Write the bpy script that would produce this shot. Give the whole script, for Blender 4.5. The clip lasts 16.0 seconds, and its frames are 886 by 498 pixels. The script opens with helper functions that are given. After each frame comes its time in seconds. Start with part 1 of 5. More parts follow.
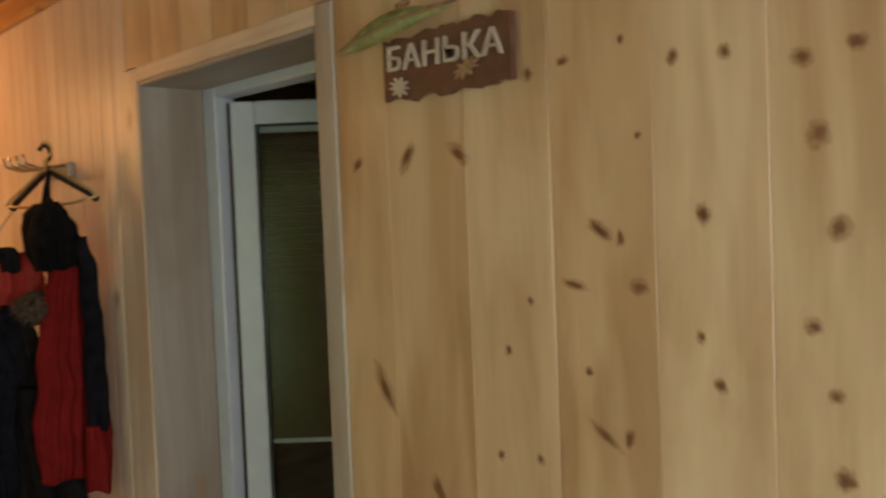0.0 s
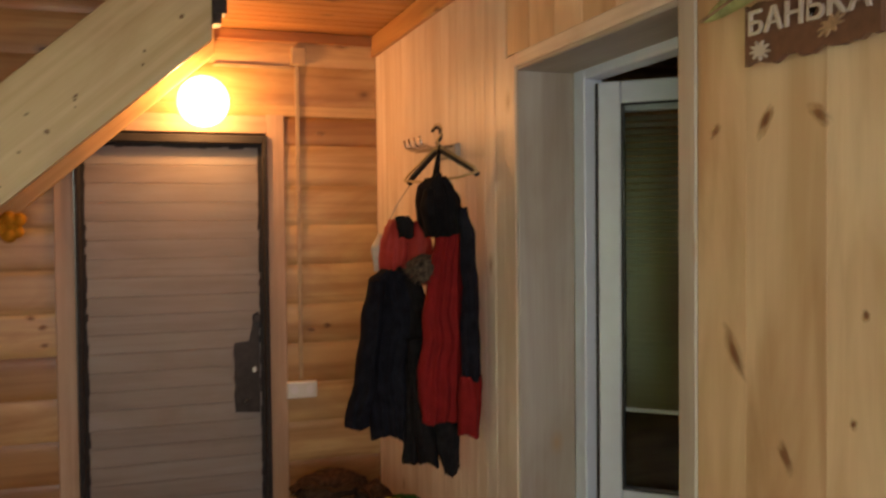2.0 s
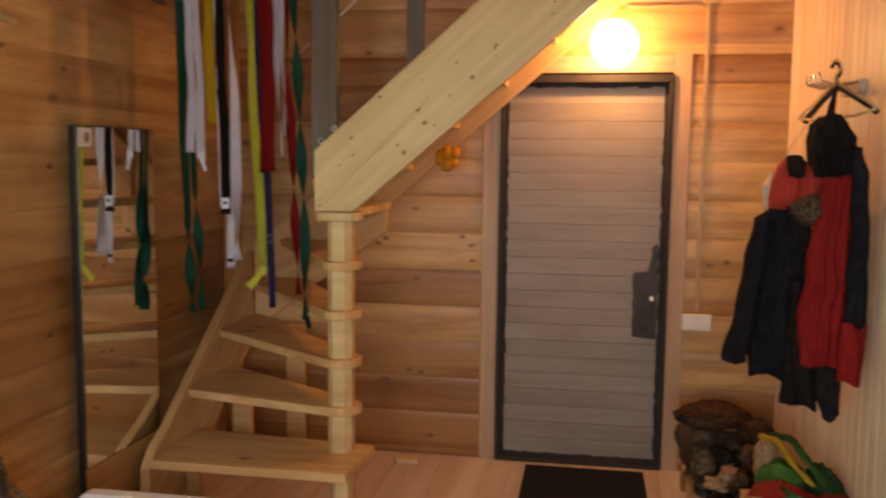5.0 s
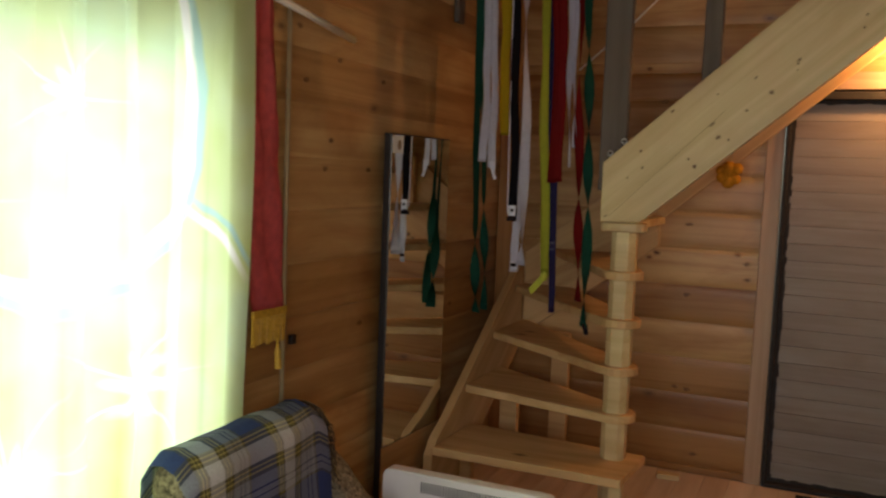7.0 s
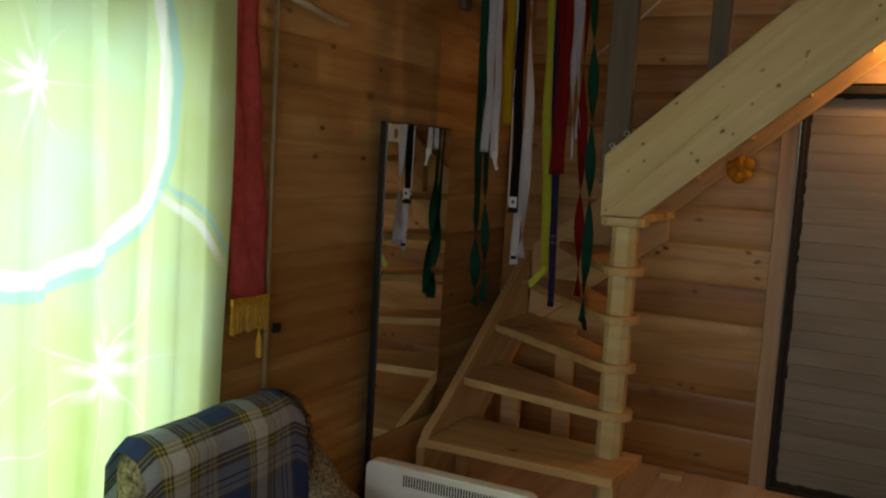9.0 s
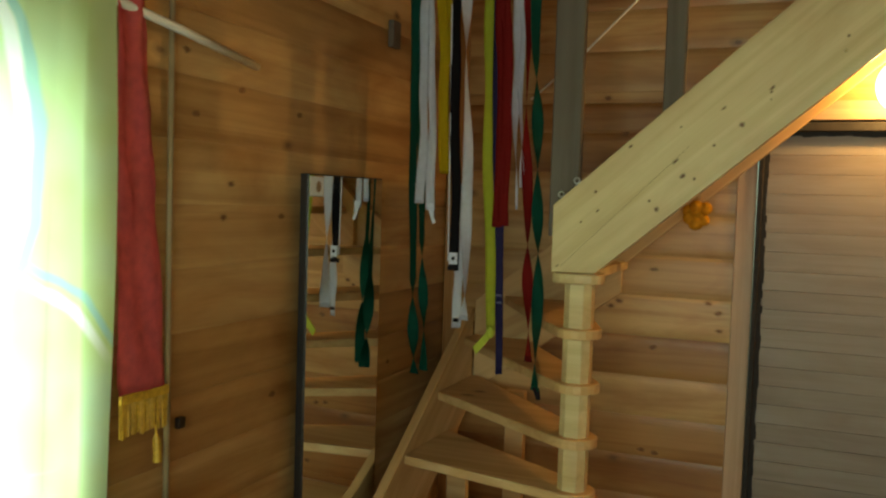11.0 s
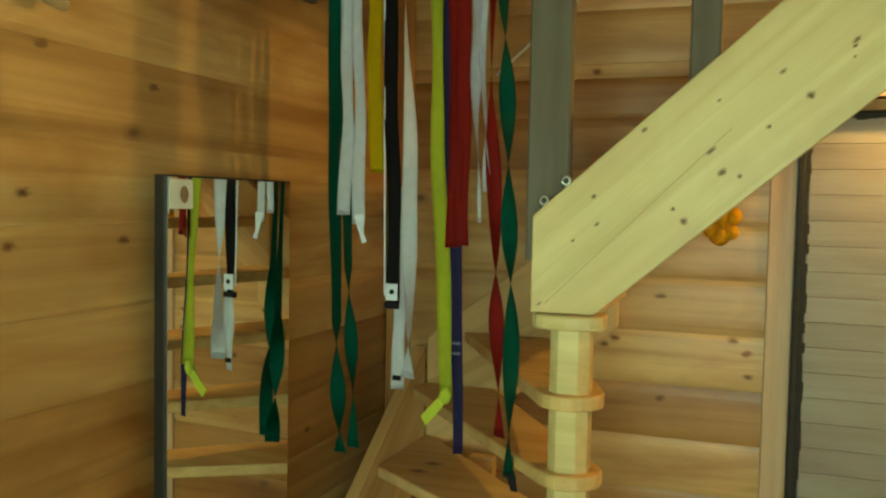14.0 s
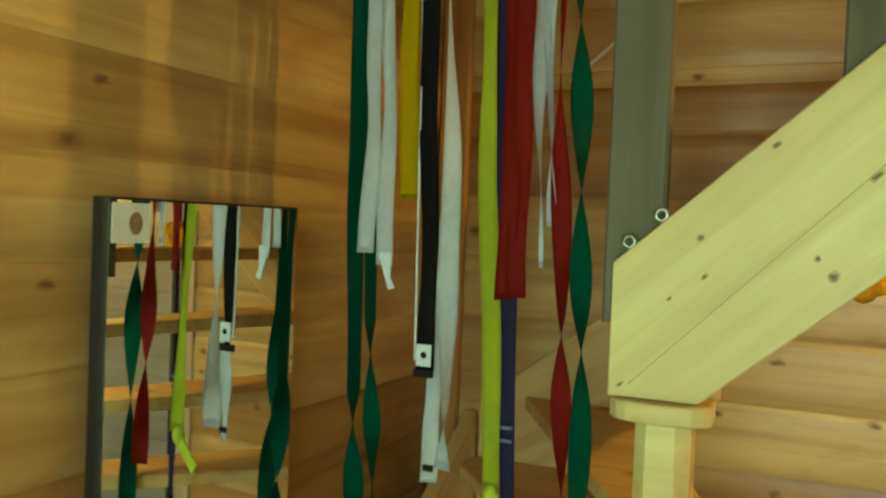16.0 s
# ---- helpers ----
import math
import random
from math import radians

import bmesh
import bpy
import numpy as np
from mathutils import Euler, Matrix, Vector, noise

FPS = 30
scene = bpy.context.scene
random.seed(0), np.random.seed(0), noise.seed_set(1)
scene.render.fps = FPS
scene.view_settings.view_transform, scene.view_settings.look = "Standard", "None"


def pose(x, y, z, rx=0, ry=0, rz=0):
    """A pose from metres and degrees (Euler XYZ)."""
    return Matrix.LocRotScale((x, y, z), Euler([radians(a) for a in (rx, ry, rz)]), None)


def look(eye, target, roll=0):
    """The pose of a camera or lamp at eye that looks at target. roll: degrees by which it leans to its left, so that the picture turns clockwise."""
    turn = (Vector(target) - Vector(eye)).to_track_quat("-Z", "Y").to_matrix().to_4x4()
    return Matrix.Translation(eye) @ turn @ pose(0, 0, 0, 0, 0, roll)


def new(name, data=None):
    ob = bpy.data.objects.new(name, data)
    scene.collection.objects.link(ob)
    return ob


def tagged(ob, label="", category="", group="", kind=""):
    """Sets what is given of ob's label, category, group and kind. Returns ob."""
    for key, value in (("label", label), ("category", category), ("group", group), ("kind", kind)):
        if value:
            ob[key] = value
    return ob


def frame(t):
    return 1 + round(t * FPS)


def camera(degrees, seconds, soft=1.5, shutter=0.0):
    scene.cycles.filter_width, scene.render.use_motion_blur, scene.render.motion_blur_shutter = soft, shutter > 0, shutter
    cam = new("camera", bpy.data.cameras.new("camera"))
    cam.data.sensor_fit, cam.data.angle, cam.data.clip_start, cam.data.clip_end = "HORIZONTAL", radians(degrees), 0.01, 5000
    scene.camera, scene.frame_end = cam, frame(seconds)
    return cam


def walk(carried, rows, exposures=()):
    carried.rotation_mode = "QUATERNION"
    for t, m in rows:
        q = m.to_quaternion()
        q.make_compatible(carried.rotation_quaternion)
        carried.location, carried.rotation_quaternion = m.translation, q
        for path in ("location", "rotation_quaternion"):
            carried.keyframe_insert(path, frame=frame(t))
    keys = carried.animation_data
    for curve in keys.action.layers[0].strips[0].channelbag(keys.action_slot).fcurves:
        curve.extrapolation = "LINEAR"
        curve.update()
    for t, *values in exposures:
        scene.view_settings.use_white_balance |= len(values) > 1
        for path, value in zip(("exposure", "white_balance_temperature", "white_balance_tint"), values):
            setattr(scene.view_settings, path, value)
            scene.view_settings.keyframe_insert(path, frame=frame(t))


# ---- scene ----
cam = camera(53.7, 16.0, 2.2, 0.5)
PATH = [
    (0, (0.639, -0.308, 1.727), (1.999, 1.156, 1.646), -2.2),
    (0.5, (0.684, -0.32, 1.725), (1.859, 1.297, 1.681), 0.3),
    (1, (0.677, -0.335, 1.701), (1.649, 1.413, 1.678), -0.5),
    (1.5, (0.658, -0.347, 1.678), (1.437, 1.495, 1.673), -0.4),
    (2, (0.606, -0.424, 1.649), (1.255, 1.466, 1.587), -0.6),
    (2.5, (0.584, -0.512, 1.632), (1.136, 1.403, 1.47), 1.3),
    (3, (0.614, -0.565, 1.629), (1.02, 1.384, 1.443), 0.3),
    (3.5, (0.704, -0.566, 1.629), (0.902, 1.414, 1.428), 0.3),
    (4, (0.781, -0.577, 1.647), (0.75, 1.411, 1.431), 1.5),
    (4.5, (0.831, -0.611, 1.658), (0.645, 1.366, 1.417), 0.8),
    (5, (0.794, -0.684, 1.647), (0.464, 1.277, 1.441), 0.6),
    (7.5, (0.539, -0.902, 1.601), (-0.333, 0.889, 1.415), 2.1),
    (8, (0.569, -0.863, 1.607), (-0.334, 0.906, 1.378), 1.6),
    (8.5, (0.644, -0.813, 1.612), (-0.254, 0.96, 1.391), 2.4),
    (9, (0.702, -0.762, 1.618), (-0.181, 1.021, 1.413), 3.3),
    (9.5, (0.71, -0.71, 1.633), (-0.173, 1.075, 1.454), 3.1),
    (12, (0.409, -0.013, 1.707), (-0.276, 1.864, 1.622), 1.8),
    (12.5, (0.415, 0.162, 1.718), (-0.284, 2.034, 1.632), 2.9),
    (13, (0.33, 0.324, 1.691), (-0.339, 2.207, 1.606), 2.4),
    (13.5, (0.232, 0.489, 1.699), (-0.424, 2.377, 1.626), 1.4),
    (14, (0.184, 0.663, 1.706), (-0.492, 2.542, 1.6), 1.1),
    (14.5, (0.161, 0.844, 1.725), (-0.632, 2.679, 1.655), 1.6),
    (15, (0.151, 1.009, 1.737), (-0.713, 2.811, 1.662), 2.2),
    (15.5, (0.104, 1.149, 1.731), (-0.782, 2.94, 1.638), 2.0),
    (16, (0.028, 1.283, 1.732), (-0.816, 3.096, 1.68), 2.3),
]
EXPOSURES = ((0.0, -0.38, 6400, 7), (0.5, -0.34, 6450, 8), (1.0, -0.27, 6520, 10), (1.5, -0.18, 6600, 13), (2.0, -0.22, 6650, 14), (3.0, -0.10, 6800, 16), (4.0, 0.14, 6800, 17), (5.0, 0.32, 6800, 18), (7.2, -0.55, 6500, 8), (9.0, -1.0, 6450, -3), (9.8, -1.0, 6450, -6), (11.6, 0.55, 6450, -34), (13.0, 0.78, 6450, -44), (16.0, 1.02, 6450, -60))
walk(cam, [(t, look(eye, goal, lean)) for t, eye, goal, lean in PATH], EXPOSURES)

# ---------------------------------------------------------------- light
world = bpy.data.worlds.new("world")
scene.world = world
world.use_nodes = True
wn = world.node_tree
sky = wn.nodes.new("ShaderNodeTexSky")
sky.sky_type = "NISHITA"
sky.sun_disc = False
sky.sun_elevation, sky.sun_rotation = radians(48), radians(250)
wn.links.new(sky.outputs["Color"], wn.nodes["Background"].inputs["Color"])
wn.nodes["Background"].inputs["Strength"].default_value = 0.12

# daylight in the window's opening
day = new("window_daylight", bpy.data.lights.new("window_daylight", "AREA"))
day.data.shape, day.data.size, day.data.size_y = "RECTANGLE", 1.68, 1.45
day.data.energy, day.data.color = 42, (0.95, 1.0, 1.0)
day.matrix_world = look((-1.37, 0.46, 1.19), (0.5, 0.46, 1.19))

# daylight in the opening of the south window, behind the camera's way
south = new("south_daylight", bpy.data.lights.new("south_daylight", "AREA"))
south.data.shape, south.data.size, south.data.size_y = "RECTANGLE", 2.1, 1.1
south.data.energy, south.data.color = 50, (1.0, 0.98, 0.96)
south.matrix_world = look((0.55, -1.69, 1.55), (0.55, 1.0, 1.55))

# the lit bulb inside the globe over the entrance door
lamp_light = new("lamp_light", bpy.data.lights.new("lamp_light", "POINT"))
lamp_light.data.energy, lamp_light.data.color, lamp_light.data.shadow_soft_size = 44, (1.0, 0.44, 0.135), 0.022
lamp_light.location = (0.889, 3.825, 2.222)

# ---------------------------------------------------------------- materials


def nodes_of(name):
    m = bpy.data.materials.new(name)
    m.use_nodes = True
    return m, m.node_tree.nodes, m.node_tree.links, m.node_tree.nodes["Principled BSDF"]


def mapped(n, l, scale, shift=37.0):
    tc = n.new("ShaderNodeTexCoord")
    oi = n.new("ShaderNodeObjectInfo")
    mul = n.new("ShaderNodeMath"); mul.operation = "MULTIPLY"; mul.inputs[1].default_value = shift
    l.new(oi.outputs["Random"], mul.inputs[0])
    add = n.new("ShaderNodeVectorMath"); add.operation = "ADD"
    l.new(tc.outputs["Object"], add.inputs[0]); l.new(mul.outputs[0], add.inputs[1])
    mp = n.new("ShaderNodeMapping")
    mp.inputs["Scale"].default_value = scale
    l.new(add.outputs[0], mp.inputs["Vector"])
    return mp.outputs["Vector"], oi.outputs["Random"]


def ramp(n, l, fac, stops):
    r = n.new("ShaderNodeValToRGB")
    e = r.color_ramp.elements
    while len(e) < len(stops):
        e.new(0.5)
    for el, (p, c) in zip(e, stops):
        el.position, el.color = p, (*c, 1)
    l.new(fac, r.inputs["Fac"])
    return r.outputs["Color"]


def mix(n, l, kind, fac, a, b):
    m = n.new("ShaderNodeMix")
    m.data_type, m.blend_type = "RGBA", kind
    for sock, v in ((m.inputs["Factor"], fac), (m.inputs["A"], a), (m.inputs["B"], b)):
        if isinstance(v, (int, float)):
            sock.default_value = v
        elif isinstance(v, tuple):
            sock.default_value = (*v, 1)
        else:
            l.new(v, sock)
    return m.outputs["Result"]


def noise_tex(n, l, vec, scale, detail=4.0, rough=0.55, distort=0.0):
    t = n.new("ShaderNodeTexNoise")
    t.inputs["Scale"].default_value, t.inputs["Detail"].default_value = scale, detail
    t.inputs["Roughness"].default_value, t.inputs["Distortion"].default_value = rough, distort
    if vec is not None:
        l.new(vec, t.inputs["Vector"])
    return t.outputs["Fac"]


def bump(n, l, p, height, strength, dist=0.002):
    b = n.new("ShaderNodeBump")
    b.inputs["Strength"].default_value, b.inputs["Distance"].default_value = strength, dist
    l.new(height, b.inputs["Height"])
    l.new(b.outputs["Normal"], p.inputs["Normal"])


def pine(name, pale, deep, aged, spread=0.6, gloss=0.42, knots=0.62, knot_col=(0.10, 0.045, 0.018), streak=0.2, stains=0.45, figure=(0.28, 8.0, 8.0)):
    """Softwood with its grain along the object's own x axis; boards differ in tone."""
    m, n, l, p = nodes_of(name)
    v, rnd = mapped(n, l, (1.0, 1.0, 1.0))
    st = n.new("ShaderNodeMapping"); st.inputs["Scale"].default_value = figure; l.new(v, st.inputs["Vector"])
    broad = noise_tex(n, l, st.outputs["Vector"], 1.6, 3.0, 0.5, 0.9)
    st2 = n.new("ShaderNodeMapping"); st2.inputs["Scale"].default_value = (2.5, 110.0, 110.0); l.new(v, st2.inputs["Vector"])
    fine = noise_tex(n, l, st2.outputs["Vector"], 1.5, 3.0)
    c = ramp(n, l, broad, ((0.36, deep), (0.54, pale), (0.75, tuple(min(1, a * 1.08) for a in pale))))
    c = mix(n, l, "MULTIPLY", streak, c, ramp(n, l, fine, ((0.3, (0.62, 0.55, 0.46)), (0.65, (1, 1, 1)))))
    tone = ramp(n, l, rnd, ((0.0, (0, 0, 0)), (0.45, (0.25, 0.25, 0.25)), (1.0, (1, 1, 1))))
    sp = n.new("ShaderNodeMath"); sp.operation = "MULTIPLY"; sp.inputs[1].default_value = spread; l.new(tone, sp.inputs[0])
    c = mix(n, l, "MIX", sp.outputs[0], c, mix(n, l, "MULTIPLY", 1.0, c, aged))
    sm = n.new("ShaderNodeMapping"); sm.inputs["Scale"].default_value = (0.9, 3.2, 3.2); l.new(v, sm.inputs["Vector"])
    stain = noise_tex(n, l, sm.outputs["Vector"], 1.6, 4.0, 0.6, 0.5)
    c = mix(n, l, "MULTIPLY", stains, c, ramp(n, l, stain, ((0.33, (0.62, 0.47, 0.34)), (0.60, (1, 1, 1)))))
    # knots
    km = n.new("ShaderNodeMapping"); km.inputs["Scale"].default_value = (3.6, 6.0, 0.0); l.new(v, km.inputs["Vector"])
    vo = n.new("ShaderNodeTexVoronoi"); vo.voronoi_dimensions = "2D"; vo.inputs["Scale"].default_value = 1.0
    l.new(km.outputs["Vector"], vo.inputs["Vector"])
    wob = noise_tex(n, l, v, 60.0, 2.0)
    d = n.new("ShaderNodeMath"); d.operation = "MULTIPLY_ADD"; d.inputs[1].default_value = 0.05; d.inputs[2].default_value = 0.0
    l.new(wob, d.inputs[0])
    dd = n.new("ShaderNodeMath"); dd.operation = "ADD"; l.new(vo.outputs["Distance"], dd.inputs[0]); l.new(d.outputs[0], dd.inputs[1])
    spot = ramp(n, l, dd.outputs[0], ((0.06, (1, 1, 1)), (0.10, (0.55, 0.55, 0.55)), (0.20, (0, 0, 0))))
    sx = n.new("ShaderNodeSeparateColor"); l.new(vo.outputs["Color"], sx.inputs["Color"])
    gt = n.new("ShaderNodeMath"); gt.operation = "GREATER_THAN"; gt.inputs[1].default_value = knots; l.new(sx.outputs["Red"], gt.inputs[0])
    km2 = n.new("ShaderNodeMath"); km2.operation = "MULTIPLY"; l.new(spot, km2.inputs[0]); l.new(gt.outputs[0], km2.inputs[1])
    c = mix(n, l, "MIX", km2.outputs[0], c, knot_col)
    l.new(c, p.inputs["Base Color"])
    p.inputs["Roughness"].default_value = gloss
    bump(n, l, p, fine, 0.25, 0.001)
    return m


def plain(name, col, rough=0.5, metal=0.0, vary=0.12, scale=18.0, relief=0.0, sheen=0.0):
    m, n, l, p = nodes_of(name)
    v, rnd = mapped(n, l, (1.0, 1.0, 1.0))
    a = noise_tex(n, l, v, scale, 4.0)
    b = noise_tex(n, l, v, scale * 0.2, 3.0)
    lo = tuple(x * (1 - 2 * vary) for x in col)
    c = mix(n, l, "MULTIPLY", 1.0, ramp(n, l, a, ((0.3, lo), (0.7, col))), ramp(n, l, b, ((0.3, (1 - vary,) * 3), (0.7, (1, 1, 1)))))
    l.new(c, p.inputs["Base Color"])
    p.inputs["Roughness"].default_value, p.inputs["Metallic"].default_value = rough, metal
    if rough >= 0.8:
        p.inputs["Specular IOR Level"].default_value = 0.12
    if sheen:
        p.inputs["Sheen Weight"].default_value = sheen
    if relief:
        bump(n, l, p, a, relief, 0.003)
    return m


WALL_PINE = pine("wall_pine", (0.61, 0.42, 0.195), (0.47, 0.295, 0.12), (0.52, 0.365, 0.22), 0.9, 0.38, 0.955, (0.15, 0.075, 0.03), 0.15, 0.8)
PALE_PINE = pine("pale_pine", (0.685, 0.53, 0.36), (0.54, 0.385, 0.235), (0.80, 0.68, 0.53), 0.75, 0.30, 0.95, (0.3, 0.17, 0.08), 0.08, 0.6, (0.5, 4.2, 4.2))
# washed pine, darkened: the doorway recess's shade is in its colour
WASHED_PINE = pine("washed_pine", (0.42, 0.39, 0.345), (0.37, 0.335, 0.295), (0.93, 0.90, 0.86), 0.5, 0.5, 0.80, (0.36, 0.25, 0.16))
# lighter copy of it: the globe lamp's glow is put into the colour
WASHED_LIT = pine("washed_lit", (0.76, 0.66, 0.57), (0.69, 0.58, 0.49), (0.9, 0.86, 0.8), 0.6, 0.45, 0.95, (0.36, 0.25, 0.16), 0.12)
STAIR_PINE = pine("stair_pine", (0.66, 0.535, 0.295), (0.57, 0.44, 0.225), (0.94, 0.9, 0.82), 0.5, 0.45, 2.0, (0.16, 0.08, 0.03), 0.12)
WINDER_PINE = pine("winder_pine", (0.66, 0.47, 0.235), (0.56, 0.37, 0.165), (0.85, 0.75, 0.62), 0.5, 0.5, 0.8)
CEIL_PINE = pine("ceiling_pine", (0.55, 0.32, 0.12), (0.40, 0.20, 0.065), (0.7, 0.52, 0.4), 0.7, 0.35, 0.85)
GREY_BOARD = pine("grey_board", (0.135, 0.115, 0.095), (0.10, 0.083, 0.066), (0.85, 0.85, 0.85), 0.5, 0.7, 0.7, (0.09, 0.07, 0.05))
CASING_PINE = pine("casing_pine", (0.50, 0.36, 0.25), (0.42, 0.29, 0.19), (0.86, 0.77, 0.66), 0.5, 0.5, 0.95, (0.3, 0.17, 0.08))
DOOR_PANEL = pine("door_panel", (0.275, 0.25, 0.23), (0.25, 0.22, 0.20), (0.92, 0.9, 0.88), 0.4, 0.5, 2.0)
FLOOR_WOOD = pine("floor_wood", (0.70, 0.60, 0.52), (0.62, 0.52, 0.44), (0.85, 0.8, 0.75), 0.6, 0.4, 2.0)


def knot_mat():
    """A knot: small dark heart, brown ragged ring, fading into the board round it."""
    m, n, l, p = nodes_of("knot_wood")
    v, rnd = mapped(n, l, (1.0, 1.0, 1.0), 53.0)
    tc = n.new("ShaderNodeTexCoord")
    ns = noise_tex(n, l, v, 1.5, 4.0, 0.6)
    ln = n.new("ShaderNodeVectorMath"); ln.operation = "LENGTH"; l.new(tc.outputs["Object"], ln.inputs[0])
    md = n.new("ShaderNodeMath"); md.operation = "MULTIPLY_ADD"; md.inputs[1].default_value = 1.1; l.new(ns, md.inputs[0]); l.new(ln.outputs["Value"], md.inputs[2])
    sb = n.new("ShaderNodeMath"); sb.operation = "SUBTRACT"; sb.inputs[1].default_value = 0.5; l.new(md.outputs[0], sb.inputs[0])
    l.new(ramp(n, l, sb.outputs[0], ((0.06, (0.085, 0.036, 0.016)), (0.30, (0.24, 0.108, 0.042)), (0.6, (0.43, 0.235, 0.10)))), p.inputs["Base Color"])
    fade = ramp(n, l, sb.outputs[0], ((0.12, (0.95, 0.95, 0.95)), (0.42, (0.55, 0.55, 0.55)), (0.85, (0, 0, 0))))
    rim = ramp(n, l, ln.outputs["Value"], ((0.70, (1, 1, 1)), (0.98, (0, 0, 0))))
    l.new(mix(n, l, "MULTIPLY", 1.0, fade, rim), p.inputs["Alpha"])
    p.inputs["Roughness"].default_value = 0.5
    return m


KNOT = knot_mat()
KNOT_LINE = plain("glue_line", (0.34, 0.24, 0.11), 0.6)

GROOVE = plain("groove_wood", (0.20, 0.115, 0.05), 0.7)
PVC = plain("white_pvc", (0.60, 0.67, 0.80), 0.3, 0, 0.03)
SLAT_OLIVE = plain("slat_olive", (0.20, 0.185, 0.115), 0.5, 0, 0.1)
GASKET = plain("dark_gasket", (0.02, 0.02, 0.022), 0.6)
FOAM_BLACK = plain("black_seal", (0.028, 0.025, 0.024), 0.75, 0, 0.25, 40, 0.4)
LOCK_METAL = plain("lock_metal", (0.05, 0.038, 0.03), 0.42, 0.6, 0.25, 30, 0.2)
CHROME = plain("chrome", (0.62, 0.60, 0.56), 0.25, 1.0, 0.05)
ZINC = plain("zinc", (0.55, 0.56, 0.56), 0.35, 1.0, 0.1)
WHITE_PLASTIC = plain("white_plastic", (0.74, 0.74, 0.72), 0.38, 0, 0.03)
HEATER_WHITE = plain("heater_enamel", (0.80, 0.79, 0.82), 0.35, 0, 0.03)
DARK_SLOT = plain("dark_slot", (0.02, 0.02, 0.02), 0.7)
MAT_RUBBER = plain("mat_rubber", (0.019, 0.022, 0.033), 0.85, 0, 0.25, 220, 0.6)
BLACK_PLASTIC = plain("black_plastic", (0.018, 0.016, 0.016), 0.55)
BRASS_WIRE = plain("brass_wire", (0.62, 0.48, 0.25), 0.3, 0.5)
NAVY_CLOTH = plain("navy_cloth", (0.015, 0.016, 0.024), 0.9, 0, 0.3, 25, 0.3)
BLACK_CLOTH = plain("black_cloth", (0.017, 0.016, 0.017), 0.9, 0, 0.3, 25, 0.3)
RED_CLOTH = plain("red_cloth", (0.24, 0.013, 0.013), 0.8, 0, 0.16, 12, 0.3)
BRIGHT_RED = plain("bright_red_cloth", (0.46, 0.03, 0.022), 0.7, 0, 0.16, 14, 0.3)
FUR = plain("grey_fur", (0.16, 0.12, 0.085), 0.95, 0, 0.4, 60, 1.0)
WHITE_BAG = plain("white_bag", (0.6, 0.52, 0.45), 0.4)
BROWN_LEATHER = plain("brown_leather", (0.10, 0.055, 0.03), 0.55, 0, 0.35, 30, 0.4)
CAMO = plain("mottled_cloth", (0.17, 0.125, 0.075), 0.9, 0, 0.42, 26, 0.6)
FLECKED_COVER = plain("flecked_cover", (0.44, 0.37, 0.25), 0.95, 0, 0.42, 75, 0.6)
BROWN_FLECK = plain("flecked_brown", (0.115, 0.062, 0.034), 0.95, 0, 0.45, 45, 1.0)
GREEN_CLOTH = plain("green_cloth", (0.07, 0.22, 0.05), 0.8, 0, 0.25, 14, 0.3)
DEEP_GREEN = plain("deep_green_cloth", (0.02, 0.075, 0.03), 0.8, 0, 0.3, 14, 0.3)
YELLOW_CLOTH = plain("yellow_cloth", (0.68, 0.47, 0.03), 0.7, 0, 0.12)
ORANGE_PLUSH = plain("orange_plush", (0.72, 0.33, 0.025), 0.85, 0, 0.2, 40, 0.6)
SIGN_BROWN = plain("sign_brown", (0.17, 0.082, 0.048), 0.55, 0, 0.2, 30, 0.3)
SIGN_CREAM = plain("sign_cream", (0.54, 0.48, 0.40), 0.55, 0, 0.1)
SIGN_TAN = plain("sign_tan", (0.42, 0.27, 0.15), 0.6, 0, 0.25, 60)
LEAF_GREEN = plain("leaf_green", (0.68, 0.77, 0.36), 0.6, 0, 0.25, 30, 0.2)
GOLD_FRINGE = plain("gold_fringe", (0.62, 0.36, 0.03), 0.55, 0, 0.2, 80)
SATIN_RED = plain("satin_red", (0.90, 0.17, 0.19), 0.25, 0, 0.14, 22, 0.45)
CABLE_TRIM = plain("cable_trim", (0.47, 0.34, 0.19), 0.5)
PIPE_GREY = plain("pipe_plastic", (0.36, 0.27, 0.15), 0.45)
TUBE_WHITE = plain("tube_white", (0.78, 0.78, 0.74), 0.35, 0, 0.03)
BELT_COLS = {}
for nm, col in (("green", (0.028, 0.145, 0.10)), ("white", (0.84, 0.87, 1.0)), ("yellow", (0.66, 0.52, 0.03)),
                ("black", (0.022, 0.019, 0.023)), ("lime", (0.60, 0.66, 0.09)), ("blue", (0.055, 0.05, 0.17)),
                ("red", (0.32, 0.022, 0.024))):
    BELT_COLS[nm] = plain("belt_" + nm, col, 0.8, 0, 0.05, 40, 0.2)


for m_ in BELT_COLS.values():
    nt = m_.node_tree
    p_ = nt.nodes["Principled BSDF"]
    tl = nt.nodes.new("ShaderNodeBsdfTranslucent")
    nt.links.new(p_.inputs["Base Color"].links[0].from_socket, tl.inputs["Color"])
    mx = nt.nodes.new("ShaderNodeMixShader"); mx.inputs[0].default_value = 0.3
    nt.links.new(p_.outputs[0], mx.inputs[1]); nt.links.new(tl.outputs[0], mx.inputs[2])
    nt.links.new(mx.outputs[0], nt.nodes["Material Output"].inputs["Surface"])
